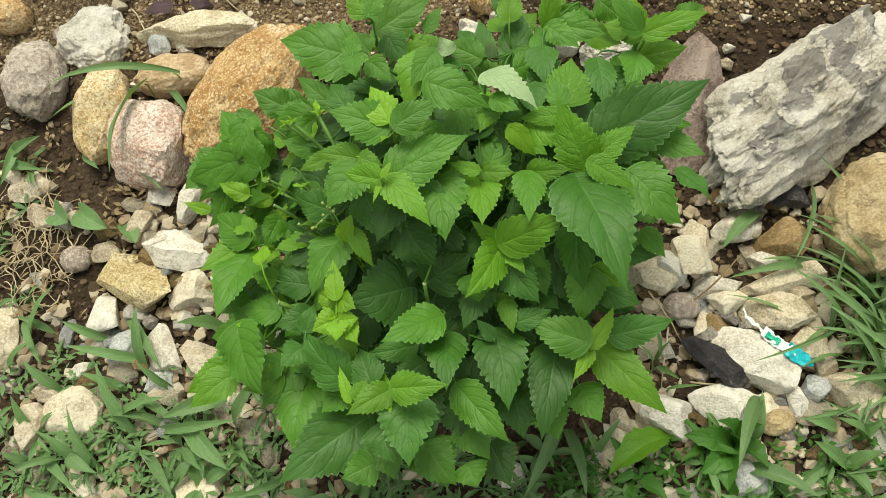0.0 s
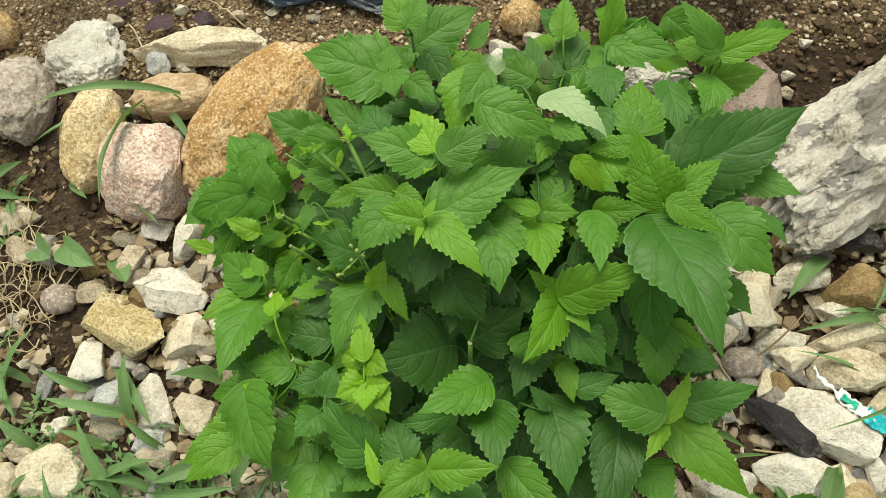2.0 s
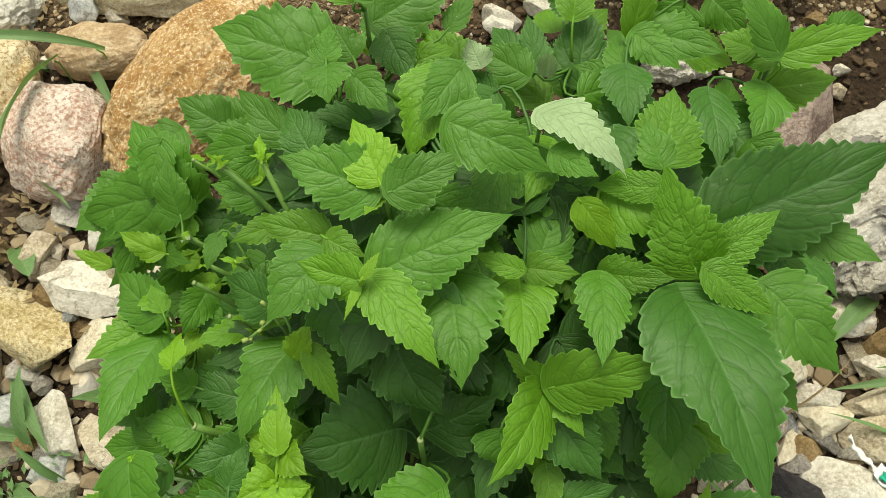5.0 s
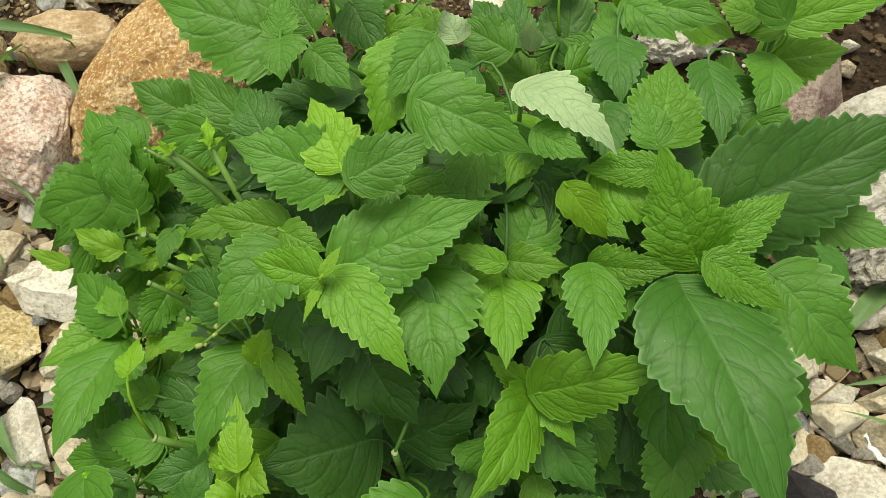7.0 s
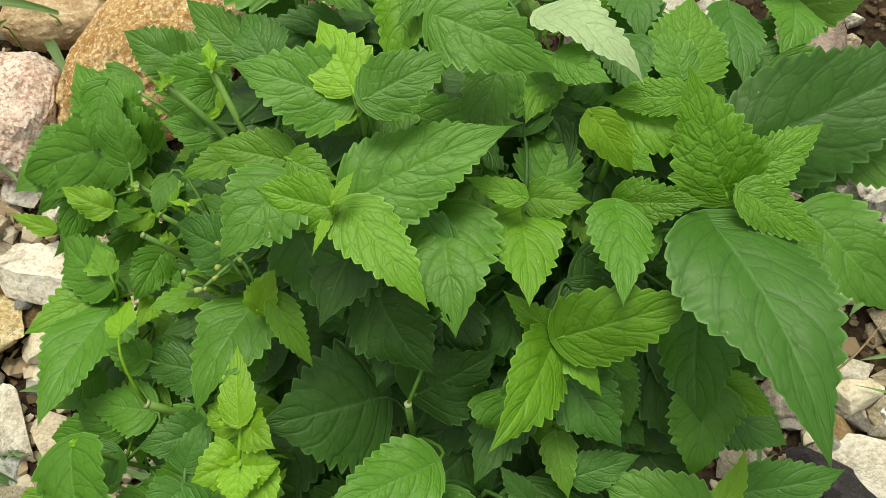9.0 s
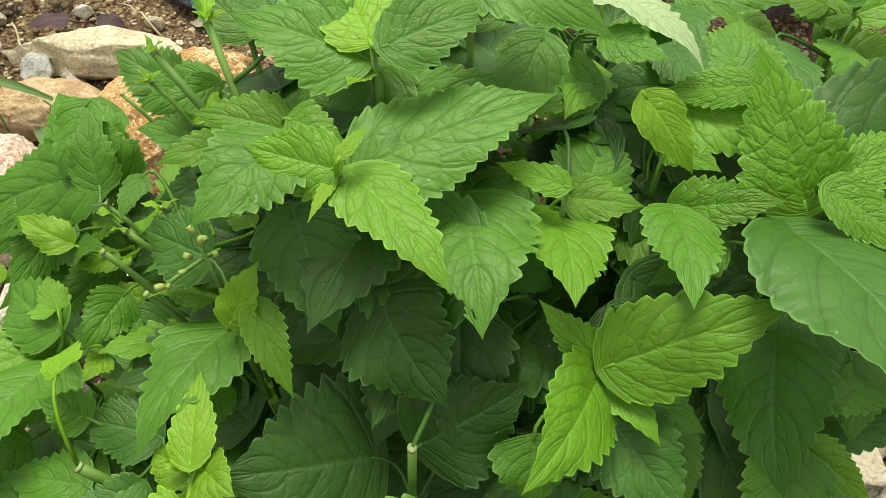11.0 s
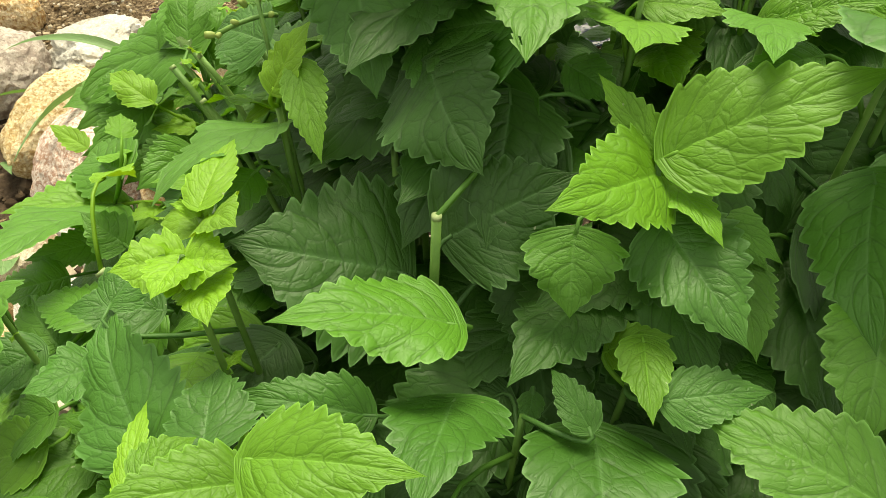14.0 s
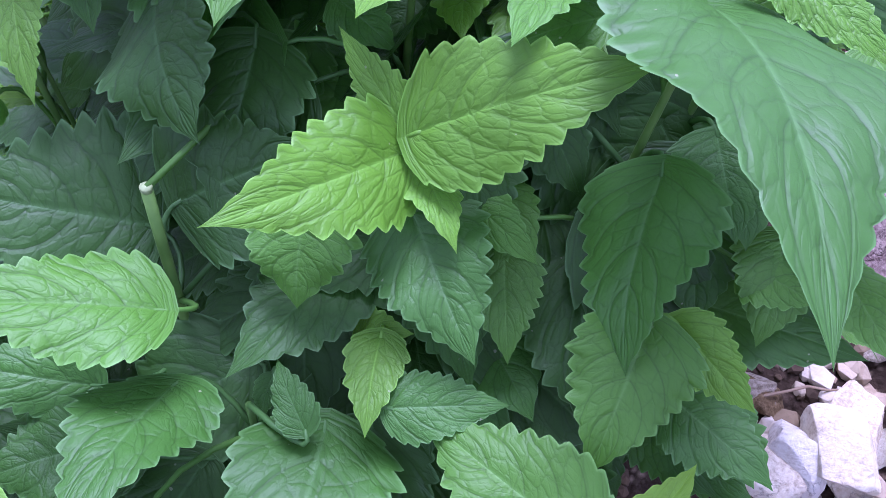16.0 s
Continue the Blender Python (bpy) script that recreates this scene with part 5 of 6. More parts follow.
# ---- weeds and grass ----
weed_rng = random.Random(8)


def blade_grid(L, W, arch, rng, twist=0.3, rows=14, cols=2, round_leaf=False, broad=False):
    verts, uvs, faces = [], [], []
    ph = rng.uniform(0, 6.28)
    for i in range(rows + 1):
        v = i / rows
        if round_leaf:
            prof = math.sin(math.pi * min(1.0, v * 0.97 + 0.03)) ** 0.55
        elif broad:
            prof = (math.sin(math.pi * v ** 0.8) ** 0.8) * (1 + 0.12 * math.sin(v * 34))
        else:
            prof = (math.sin(math.pi * (v * 0.93 + 0.07) ** 0.8)) ** 0.85 if v < 0.999 else 0.0
        for j in range(-cols, cols + 1):
            u = j / cols
            x = u * W * 0.5 * max(0.02, prof)
            z = arch * L * 4 * v * (1 - v) + abs(x) * 0.5 + twist * x * math.sin(v * 3 + ph) + 0.04 * W * math.sin(v * 16 + ph) * abs(u)
            verts.append(Vector((x, v * L, z)))
            uvs.append((u * 0.5 + 0.5, v))
    w = 2 * cols + 1
    for i in range(rows):
        for j in range(w - 1):
            a = i * w + j
            faces.append((a, a + 1, a + w + 1, a + w))
    return verts, uvs, faces


WEED_LOOK = {
    "blade": ("blade", "grass_blade", "narrow green grass blade growing from stony soil", "grass"),
    "weed": ("weed", "weed_leaf", "pointed green weed leaf above the stones", "weed"),
    "dark_weed": ("dark", "weed_leaf", "dark broad weed leaf lying on stony soil", "weed"),
    "lime_weed": ("young", "weed_leaf", "yellowish broad weed leaf with eaten edge", "weed"),
    "round_weed": ("weed", "weed_leaf", "round toothed weed leaf on thin stalk", "weed"),
    "dry": ("dry", "dry_stalk", "dry straw coloured stalk across the stones", "straw"),
}
WEED_ROOTS = {}


def put_blade(base, tip, width, look_name):
    mat, name, label, cat = WEED_LOOK[look_name]
    if look_name == "weed":
        width *= 0.72
    m, L = leaf_frame(base, tip, weed_rng.uniform(-35, 35))
    arch = weed_rng.uniform(0.10, 0.2) if look_name == "blade" else weed_rng.uniform(0.08, 0.16)
    v, uv, fc = blade_grid(L, width, arch, weed_rng, round_leaf=look_name == "round_weed", broad=look_name in ("dark_weed", "lime_weed"), cols=3 if width > 0.02 else 2)
    key = (round(base[0], 2), round(base[1], 2))
    if key in WEED_ROOTS:
        root = WEED_ROOTS[key]
    else:
        root = new("grass_tuft" if look_name == "blade" else "dry_straw" if look_name == "dry" else "weed")
        root.location = (base[0], base[1], soil_z(base[0], base[1]))
        tagged(root, label, cat, "weeds between the stones")
        WEED_ROOTS[key] = root
        st, sf = tube(bezier((base[0], base[1], root.location.z - 0.006), (base[0], base[1], base[2]), Vector(base) + (Vector(tip) - Vector(base)) * 0.05, 4), [0.0012] * 4, 5)
        part("stalk", mesh_from("stalk", st, sf, STEM), root, m=Matrix.Translation(-root.location))
    part("blade" if look_name in ("blade", "dry") else "leaf", mesh_from(name, [m @ p for p in v], fc, LEAF[mat], uv), root, m=Matrix.Translation(-root.location))


def scatter_weed(x, y, size, count, tone, narrow=0.22):
    """A low weed: a ring of pointed leaves on short stalks."""
    root = new("weed")
    z0 = soil_z(x, y)
    root.location = (x, y, z0)
    tagged(root, "small green weed with pointed leaves between stones", "weed", "weeds between the stones")
    inv = Matrix.Translation(-root.location)
    a0 = weed_rng.uniform(0, 6.28)
    for k in range(count):
        a = a0 + k * 2.4 + weed_rng.uniform(-0.4, 0.4)
        r0 = size * weed_rng.uniform(0.05, 0.25)
        h0 = size * weed_rng.uniform(0.15, 0.6)
        b = Vector((x + math.cos(a) * r0, y + math.sin(a) * r0, z0 + h0))
        L = size * weed_rng.uniform(0.5, 1.0)
        t = b + Vector((math.cos(a), math.sin(a), weed_rng.uniform(-0.25, 0.45))).normalized() * L
        m, L = leaf_frame(b, t, weed_rng.uniform(-20, 20))
        v, uv, fc = blade_grid(L, L * narrow * weed_rng.uniform(0.55, 1.0), weed_rng.uniform(0.04, 0.2), weed_rng, twist=0.7, rows=10)
        v = [m @ p for p in v]
        tv, tf = tube(bezier((x, y, z0 - 0.005), (x, y, z0 + h0 * 0.7), b, 4), [0.0009] * 4, 4)
        n0 = len(v)
        part("leaf", mesh_from("weed_leaf", v + tv, fc + [tuple(i + n0 for i in q) for q in tf], LEAF[tone], uv + [(0.5, 0.5)] * len(tv)), root, m=inv)


put_blade((-0.497, 0.986, 0.330), (-0.707, 0.950, 0.350), 0.012, "blade")
put_blade((-0.597, 0.998, 0.276), (-0.720, 0.920, 0.300), 0.018, "blade")
put_blade((-0.548, 0.965, 0.338), (-0.588, 0.800, 0.302), 0.020, "blade")
put_blade((-0.534, 0.994, 0.280), (-0.460, 0.887, 0.300), 0.012, "blade")
put_blade((-0.378, 0.489, 0.142), (-0.490, 0.440, 0.155), 0.028, "blade")
put_blade((-0.530, 0.539, 0.145), (-0.653, 0.551, 0.185), 0.023, "weed")
put_blade((-0.532, 0.526, 0.141), (-0.542, 0.607, 0.210), 0.022, "weed")
put_blade((-0.605, 0.578, 0.151), (-0.669, 0.594, 0.187), 0.022, "weed")
put_blade((-0.730, 0.567, 0.138), (-0.682, 0.648, 0.212), 0.020, "weed")
put_blade((-0.752, 0.622, 0.153), (-0.701, 0.533, 0.156), 0.021, "weed")
put_blade((-0.570, 0.611, 0.164), (-0.500, 0.517, 0.167), 0.024, "weed")
put_blade((-0.407, 0.580, 0.167), (-0.462, 0.561, 0.233), 0.031, "weed")
put_blade((-0.489, 0.436, 0.118), (-0.585, 0.446, 0.149), 0.023, "weed")
put_blade((-0.507, 0.437, 0.116), (-0.367, 0.430, 0.171), 0.023, "weed")
put_blade((-0.486, 0.399, 0.107), (-0.363, 0.388, 0.149), 0.021, "weed")
put_blade((-0.463, 0.455, 0.125), (-0.373, 0.358, 0.159), 0.048, "weed")
put_blade((-0.594, 0.383, 0.094), (-0.639, 0.461, 0.160), 0.023, "weed")
put_blade((-0.606, 0.408, 0.100), (-0.591, 0.336, 0.106), 0.021, "weed")
put_blade((-0.543, 0.430, 0.112), (-0.596, 0.520, 0.191), 0.025, "weed")
put_blade((-0.713, 0.437, 0.101), (-0.735, 0.481, 0.158), 0.023, "weed")
put_blade((-0.695, 0.411, 0.095), (-0.619, 0.343, 0.106), 0.021, "weed")
put_blade((-0.708, 0.395, 0.089), (-0.746, 0.401, 0.124), 0.021, "weed")
put_blade((-0.582, 0.446, 0.114), (-0.482, 0.467, 0.173), 0.021, "weed")
put_blade((-0.631, 0.384, 0.091), (-0.690, 0.428, 0.146), 0.021, "weed")
put_blade((-0.523, 0.404, 0.106), (-0.467, 0.332, 0.114), 0.023, "weed")
put_blade((-0.722, 0.363, 0.078), (-0.651, 0.340, 0.093), 0.023, "weed")
put_blade((-0.446, 0.484, 0.135), (-0.348, 0.504, 0.214), 0.023, "weed")
put_blade((-0.564, 0.498, 0.130), (-0.625, 0.509, 0.175), 0.020, "weed")
put_blade((-0.674, 0.503, 0.124), (-0.727, 0.535, 0.165), 0.022, "weed")
put_blade((-0.380, 0.431, 0.124), (-0.321, 0.486, 0.211), 0.021, "blade")
put_blade((-0.305, 0.357, 0.108), (-0.364, 0.326, 0.130), 0.019, "weed")
put_blade((-0.699, 0.592, 0.148), (-0.752, 0.610, 0.175), 0.018, "weed")
put_blade((-0.549, 0.489, 0.129), (-0.452, 0.426, 0.143), 0.021, "weed")
put_blade((-0.484, 0.494, 0.135), (-0.534, 0.521, 0.185), 0.020, "weed")
put_blade((-0.765, 0.533, 0.126), (-0.706, 0.564, 0.185), 0.022, "weed")
put_blade((-0.609, 0.859, 0.234), (-0.515, 0.791, 0.257), 0.014, "blade")
put_blade((-0.679, 0.894, 0.239), (-0.637, 0.845, 0.254), 0.020, "weed")
put_blade((-0.804, 0.925, 0.239), (-0.807, 0.823, 0.244), 0.024, "weed")
put_blade((-0.816, 0.895, 0.229), (-0.740, 0.899, 0.282), 0.028, "weed")
put_blade((-0.819, 0.886, 0.226), (-0.739, 0.853, 0.248), 0.024, "weed")
put_blade((0.586, 0.545, 0.231), (0.448, 0.631, 0.302), 0.011, "blade")
put_blade((0.581, 0.514, 0.221), (0.465, 0.580, 0.308), 0.011, "blade")
put_blade((0.591, 0.577, 0.241), (0.471, 0.650, 0.319), 0.011, "blade")
put_blade((0.555, 0.484, 0.211), (0.484, 0.549, 0.301), 0.011, "blade")
put_blade((0.596, 0.609, 0.251), (0.513, 0.624, 0.295), 0.010, "blade")
put_blade((0.507, 0.752, 0.286), (0.446, 0.599, 0.292), 0.010, "blade")
put_blade((0.570, 0.483, 0.212), (0.462, 0.512, 0.268), 0.011, "blade")
put_blade((0.582, 0.522, 0.224), (0.494, 0.492, 0.254), 0.010, "blade")
put_blade((0.565, 0.453, 0.202), (0.498, 0.512, 0.301), 0.010, "blade")
put_blade((0.569, 0.437, 0.198), (0.492, 0.450, 0.252), 0.011, "blade")
put_blade((0.557, 0.547, 0.229), (0.456, 0.575, 0.286), 0.009, "blade")
put_blade((0.600, 0.634, 0.258), (0.485, 0.669, 0.316), 0.010, "blade")
put_blade((0.544, 0.621, 0.250), (0.461, 0.671, 0.315), 0.008, "blade")
put_blade((0.588, 0.561, 0.236), (0.479, 0.547, 0.269), 0.010, "blade")
put_blade((0.569, 0.579, 0.240), (0.519, 0.631, 0.328), 0.010, "blade")
put_blade((0.303, 0.574, 0.218), (0.391, 0.640, 0.281), 0.0035, "dry")
put_blade((0.429, 0.707, 0.267), (0.360, 0.643, 0.269), 0.022, "blade")
put_blade((0.500, 0.626, 0.248), (0.364, 0.601, 0.257), 0.013, "blade")
put_blade((0.111, 0.425, 0.160), (0.052, 0.305, 0.186), 0.020, "blade")
put_blade((0.118, 0.411, 0.156), (0.138, 0.308, 0.173), 0.017, "blade")
put_blade((0.270, 0.396, 0.163), (0.172, 0.337, 0.174), 0.042, "lime_weed")
put_blade((0.398, 0.445, 0.187), (0.331, 0.322, 0.241), 0.021, "blade")
put_blade((0.359, 0.349, 0.156), (0.445, 0.298, 0.193), 0.022, "blade")
put_blade((0.379, 0.385, 0.168), (0.388, 0.437, 0.230), 0.016, "blade")
put_blade((0.476, 0.367, 0.170), (0.408, 0.304, 0.172), 0.024, "weed")
put_blade((0.503, 0.344, 0.165), (0.447, 0.368, 0.214), 0.028, "weed")
put_blade((0.503, 0.344, 0.165), (0.537, 0.351, 0.216), 0.031, "weed")
put_blade((0.503, 0.344, 0.165), (0.517, 0.298, 0.188), 0.031, "weed")
put_blade((0.496, 0.395, 0.180), (0.439, 0.401, 0.213), 0.024, "weed")
put_blade((0.525, 0.387, 0.179), (0.544, 0.393, 0.229), 0.024, "weed")
put_blade((0.538, 0.372, 0.176), (0.476, 0.393, 0.233), 0.021, "weed")
put_blade((0.355, 0.379, 0.164), (0.278, 0.385, 0.196), 0.037, "dark_weed")
put_blade((0.355, 0.379, 0.164), (0.296, 0.334, 0.182), 0.040, "dark_weed")
put_blade((0.355, 0.379, 0.164), (0.331, 0.311, 0.178), 0.040, "dark_weed")
put_blade((0.355, 0.379, 0.164), (0.387, 0.338, 0.190), 0.037, "dark_weed")
put_blade((0.355, 0.379, 0.164), (0.383, 0.391, 0.216), 0.035, "dark_weed")
put_blade((0.355, 0.379, 0.164), (0.321, 0.396, 0.223), 0.032, "dark_weed")
put_blade((0.255, 0.499, 0.192), (0.238, 0.531, 0.277), 0.012, "weed")
put_blade((0.255, 0.499, 0.192), (0.272, 0.511, 0.243), 0.010, "weed")
put_blade((0.259, 0.491, 0.190), (0.279, 0.455, 0.227), 0.012, "weed")
put_blade((0.246, 0.484, 0.187), (0.223, 0.502, 0.247), 0.012, "weed")
put_blade((0.268, 0.459, 0.182), (0.308, 0.450, 0.218), 0.008, "weed")
put_blade((0.165, 0.378, 0.150), (0.193, 0.408, 0.207), 0.015, "weed")
put_blade((0.165, 0.378, 0.150), (0.137, 0.407, 0.212), 0.013, "weed")
put_blade((-0.184, 0.336, 0.111), (-0.211, 0.349, 0.159), 0.020, "weed")
put_blade((-0.252, 0.332, 0.104), (-0.298, 0.334, 0.128), 0.022, "weed")
put_blade((-0.378, 0.399, 0.115), (-0.383, 0.365, 0.141), 0.012, "weed")
put_blade((-0.374, 0.407, 0.118), (-0.345, 0.368, 0.144), 0.012, "weed")
put_blade((-0.374, 0.407, 0.118), (-0.363, 0.411, 0.176), 0.014, "weed")
put_blade((-0.373, 0.403, 0.116), (-0.389, 0.393, 0.148), 0.012, "weed")
put_blade((-0.724, 0.794, 0.206), (-0.682, 0.757, 0.224), 0.042, "round_weed")
put_blade((-0.678, 0.795, 0.210), (-0.607, 0.737, 0.234), 0.038, "round_weed")
put_blade((-0.599, 0.761, 0.206), (-0.560, 0.716, 0.221), 0.028, "round_weed")
put_blade((-0.332, 1.037, 0.308), (-0.264, 0.973, 0.330), 0.012, "weed")
put_blade((0.591, 0.946, 0.350), (0.646, 0.966, 0.376), 0.002, "dry")
for k in range(46):
    x, y = weed_rng.uniform(-0.82, -0.30), weed_rng.uniform(0.30, 0.66)
    if weed_rng.random() < (0.62 - y) * 2.6 + 0.12:
        scatter_weed(x, y, weed_rng.uniform(0.03, 0.065), weed_rng.randint(5, 8), "weed" if weed_rng.random() < 0.7 else "blade", weed_rng.uniform(0.2, 0.38))
for k in range(20):
    x, y = weed_rng.uniform(0.12, 0.62), weed_rng.uniform(0.26, 0.40)
    scatter_weed(x, y, weed_rng.uniform(0.03, 0.055), weed_rng.randint(5, 8), "weed" if weed_rng.random() < 0.6 else "dark", weed_rng.uniform(0.25, 0.45))
for k in range(26):
    scatter_weed(weed_rng.uniform(-0.36, 0.14), weed_rng.uniform(0.26, 0.38), weed_rng.uniform(0.03, 0.05), 6, "weed", 0.3)
for k in range(10):
    scatter_weed(weed_rng.uniform(-0.86, -0.74), weed_rng.uniform(0.62, 0.92), weed_rng.uniform(0.03, 0.05), 6, "weed", 0.3)

# creeping ground cover of tiny leaves along the foot of the bank
def ground_cover(name, count, xr, yr, tone, label, seed):
    r = random.Random(seed)
    vs, fs, us = [], [], []
    for k in range(count):
        cx, cy = r.uniform(*xr), r.uniform(*yr)
        if noise.noise((cx * 13, cy * 13, seed)) < -0.05 or (cy - yr[0]) / (yr[1] - yr[0]) > r.random() + 0.25:
            continue
        for q in range(r.randint(5, 9)):
            x, y = cx + r.gauss(0, 0.010), cy + r.gauss(0, 0.010)
            a, L, wd = r.uniform(0, 6.28), r.uniform(0.010, 0.024), r.uniform(0.22, 0.45)
            z = soil_z(x, y) + r.uniform(0.004, 0.022)
            d = Vector((math.cos(a), math.sin(a), r.uniform(-0.2, 0.7))).normalized()
            sd = Vector((-math.sin(a), math.cos(a), r.uniform(-0.3, 0.3))) * L * wd
            p = Vector((x, y, z))
            n0 = len(vs)
            vs += [p, p + d * L * 0.4 + sd * 0.5, p + d * L * 0.4 - Vector((0, 0, L * 0.06)), p + d * L * 0.4 - sd * 0.5, p + d * L - Vector((0, 0, L * 0.12))]
            us += [(0.5, 0), (1, 0.4), (0.5, 0.4), (0, 0.4), (0.5, 1)]
            fs += [(n0, n0 + 2, n0 + 1), (n0, n0 + 3, n0 + 2), (n0 + 1, n0 + 2, n0 + 4), (n0 + 2, n0 + 3, n0 + 4)]
    tagged(new(name, mesh_from(name, vs, fs, LEAF[tone], us)), label, "ground cover", kind="stuff")


ground_cover("creeping_weeds", 700, (-0.80, -0.26), (0.24, 0.56), "weed", "creeping grey-green weeds with tiny leaves among stones", 3)
ground_cover("creeping_weeds", 1200, (-0.30, 0.20), (0.20, 0.36), "weed", "creeping grey-green weeds with tiny leaves among stones", 5)
ground_cover("creeping_weeds", 650, (0.10, 0.70), (0.22, 0.40), "dark", "creeping dark green weeds with tiny leaves among stones", 7)
ground_cover("leaf_litter", 260, (-0.85, -0.25), (0.60, 1.20), "dry", "small dry leaf bits and straw on the soil", 9)

# grass clump at the foot of the tan boulder
for k in range(34):
    bx, by = 0.60 + weed_rng.gauss(0, 0.05), 0.56 + weed_rng.gauss(0, 0.06)
    a = math.pi * 0.8 + weed_rng.gauss(0, 0.7)
    L = weed_rng.uniform(0.09, 0.17)
    bz = soil_z(bx, by)
    put_blade((bx, by, bz + 0.004), (bx + math.cos(a) * L, by + math.sin(a) * L, bz + weed_rng.uniform(0.02, 0.09) + 0.25 * math.sin(a) * L), weed_rng.uniform(0.006, 0.011), "blade")


for k in range(70):
    bx, by = 0.585 + weed_rng.gauss(0, 0.035), 0.50 + weed_rng.gauss(0, 0.06)
    a = math.pi + weed_rng.gauss(0.2, 0.9)
    L = weed_rng.uniform(0.05, 0.11)
    bz = soil_z(bx, by)
    put_blade((bx, by, bz + 0.004), (bx + math.cos(a) * L, by + math.sin(a) * L, bz + weed_rng.uniform(0.01, 0.05) + 0.25 * math.sin(a) * L), weed_rng.uniform(0.004, 0.008), "blade")


# ---- gravel: separate small stones, then pebbles and crumbs ----
gravel_rng = random.Random(31)
GRAVEL = {}
for kind in ("white", "cream", "beige", "grey", "tanwhite", "bluewhite", "brown"):
    for s in range(6):
        p, fc = rock_mesh(1.0, gravel_rng.uniform(0.42, 0.9), gravel_rng.uniform(0.3, 0.6), kind, gravel_rng.randint(0, 10**6))
        GRAVEL[kind, s] = mesh_from("gravel", p, fc, ROCK[kind])
        GRAVEL[kind, s].set_sharp_from_angle(angle=radians(24))
KINDS = ["white", "white", "cream", "cream", "beige", "beige", "tanwhite", "grey", "bluewhite", "brown"]


def bare_patch(x, y):
    """Open soil with dead roots, where few stones lie."""
    return x < -0.58 and 0.60 < y < 0.88 and gravel_rng.random() < 0.72


def under_plant(x, y):
    return bare_patch(x, y) or (x / 0.23) ** 2 + ((y - 0.53) / 0.19) ** 2 < 1


def gravel(x, y, size):
    if under_plant(x, y):
        return
    ob = new("stone", GRAVEL[gravel_rng.choice(KINDS), gravel_rng.randint(0, 5)])
    ob.matrix_basis = Matrix.Translation((x, y, soil_z(x, y) + size * 0.12)) @ Euler((gravel_rng.uniform(-0.4, 0.6), gravel_rng.uniform(-0.4, 0.4), gravel_rng.uniform(0, 6.28))).to_matrix().to_4x4() @ Matrix.Scale(size, 4)
    tagged(ob, "small angular limestone chip on the soil", "stone", "gravel chips")


for k in range(170):
    gravel(gravel_rng.uniform(-0.80, -0.28), gravel_rng.uniform(0.28, 0.80), gravel_rng.uniform(0.018, 0.055))
for k in range(170):
    gravel(gravel_rng.uniform(0.13, 0.68), gravel_rng.uniform(0.24, 0.74), gravel_rng.uniform(0.018, 0.055))
for k in range(44):
    gravel(gravel_rng.uniform(-0.3, 0.22), gravel_rng.uniform(0.20, 0.46), gravel_rng.uniform(0.018, 0.04))
for k in range(24):
    gravel(gravel_rng.uniform(-0.85, -0.3), gravel_rng.uniform(0.95, 1.2), gravel_rng.uniform(0.012, 0.028))
for k in range(14):
    gravel(gravel_rng.uniform(-0.25, 0.8), gravel_rng.uniform(0.95, 1.2), gravel_rng.uniform(0.008, 0.02))


def crumbs(name, count, xr, yr, sizes, mats, label):
    """Many tiny stones or soil crumbs in one mesh."""
    co, fcs = sphere(1)
    vs, fs = [], []
    r = np.random.RandomState(4 + count)
    for k in range(count):
        x, y = r.uniform(*xr), r.uniform(*yr)
        s = r.uniform(*sizes) * (0.5 + r.rand())
        if mats is not CRUMB and under_plant(x, y):
            continue
        sc = np.array([1, r.uniform(0.6, 1), r.uniform(0.5, 0.9)]) * s
        p = co * sc * (1 + r.uniform(-0.22, 0.22, (len(co), 1)))
        a = r.uniform(0, 6.28)
        rot = np.array([[math.cos(a), -math.sin(a), 0], [math.sin(a), math.cos(a), 0], [0, 0, 1]])
        p = p @ rot.T + np.array([x, y, soil_z(x, y) + s * 0.25])
        n0 = len(vs)
        vs.extend(p.tolist())
        fs.extend(tuple(i + n0 for i in q) for q in fcs)
    me = mesh_from(name, vs, fs, mats, smooth=False)
    tagged(new(name, me), label, "pebbles", kind="stuff")


def crumb_material(name, stops):
    m = Mat(name, 0.9, 0.2)
    g = m.n.new("ShaderNodeNewGeometry")
    col = m.ramp(g.outputs["Random Per Island"], stops)
    col = m.mix(m.math("MULTIPLY", m.noise(220, 4), 0.5), col, (0.12, 0.085, 0.05))
    return m.done(col, m.bump(m.noise(300, 3), 0.5, 0.002))


PEBBLE = crumb_material("pebble_mix", [(0.0, (0.07, 0.045, 0.025)), (0.35, (0.15, 0.10, 0.058)), (0.6, (0.32, 0.24, 0.15)), (0.85, (0.58, 0.50, 0.38)), (1.0, (0.66, 0.61, 0.52))])
BED = crumb_material("bed_gravel", [(0.0, (0.12, 0.08, 0.042)), (0.35, (0.25, 0.175, 0.095)), (0.6, (0.44, 0.34, 0.21)), (0.85, (0.58, 0.49, 0.35)), (1.0, (0.68, 0.62, 0.52))])
CHIP = crumb_material("chip_mix", [(0.0, (0.20, 0.15, 0.09)), (0.3, (0.38, 0.30, 0.20)), (0.6, (0.54, 0.46, 0.34)), (1.0, (0.66, 0.60, 0.50))])
CRUMB = crumb_material("soil_crumb", [(0.0, (0.022, 0.014, 0.009)), (0.6, (0.060, 0.039, 0.023)), (1.0, (0.13, 0.088, 0.052))])
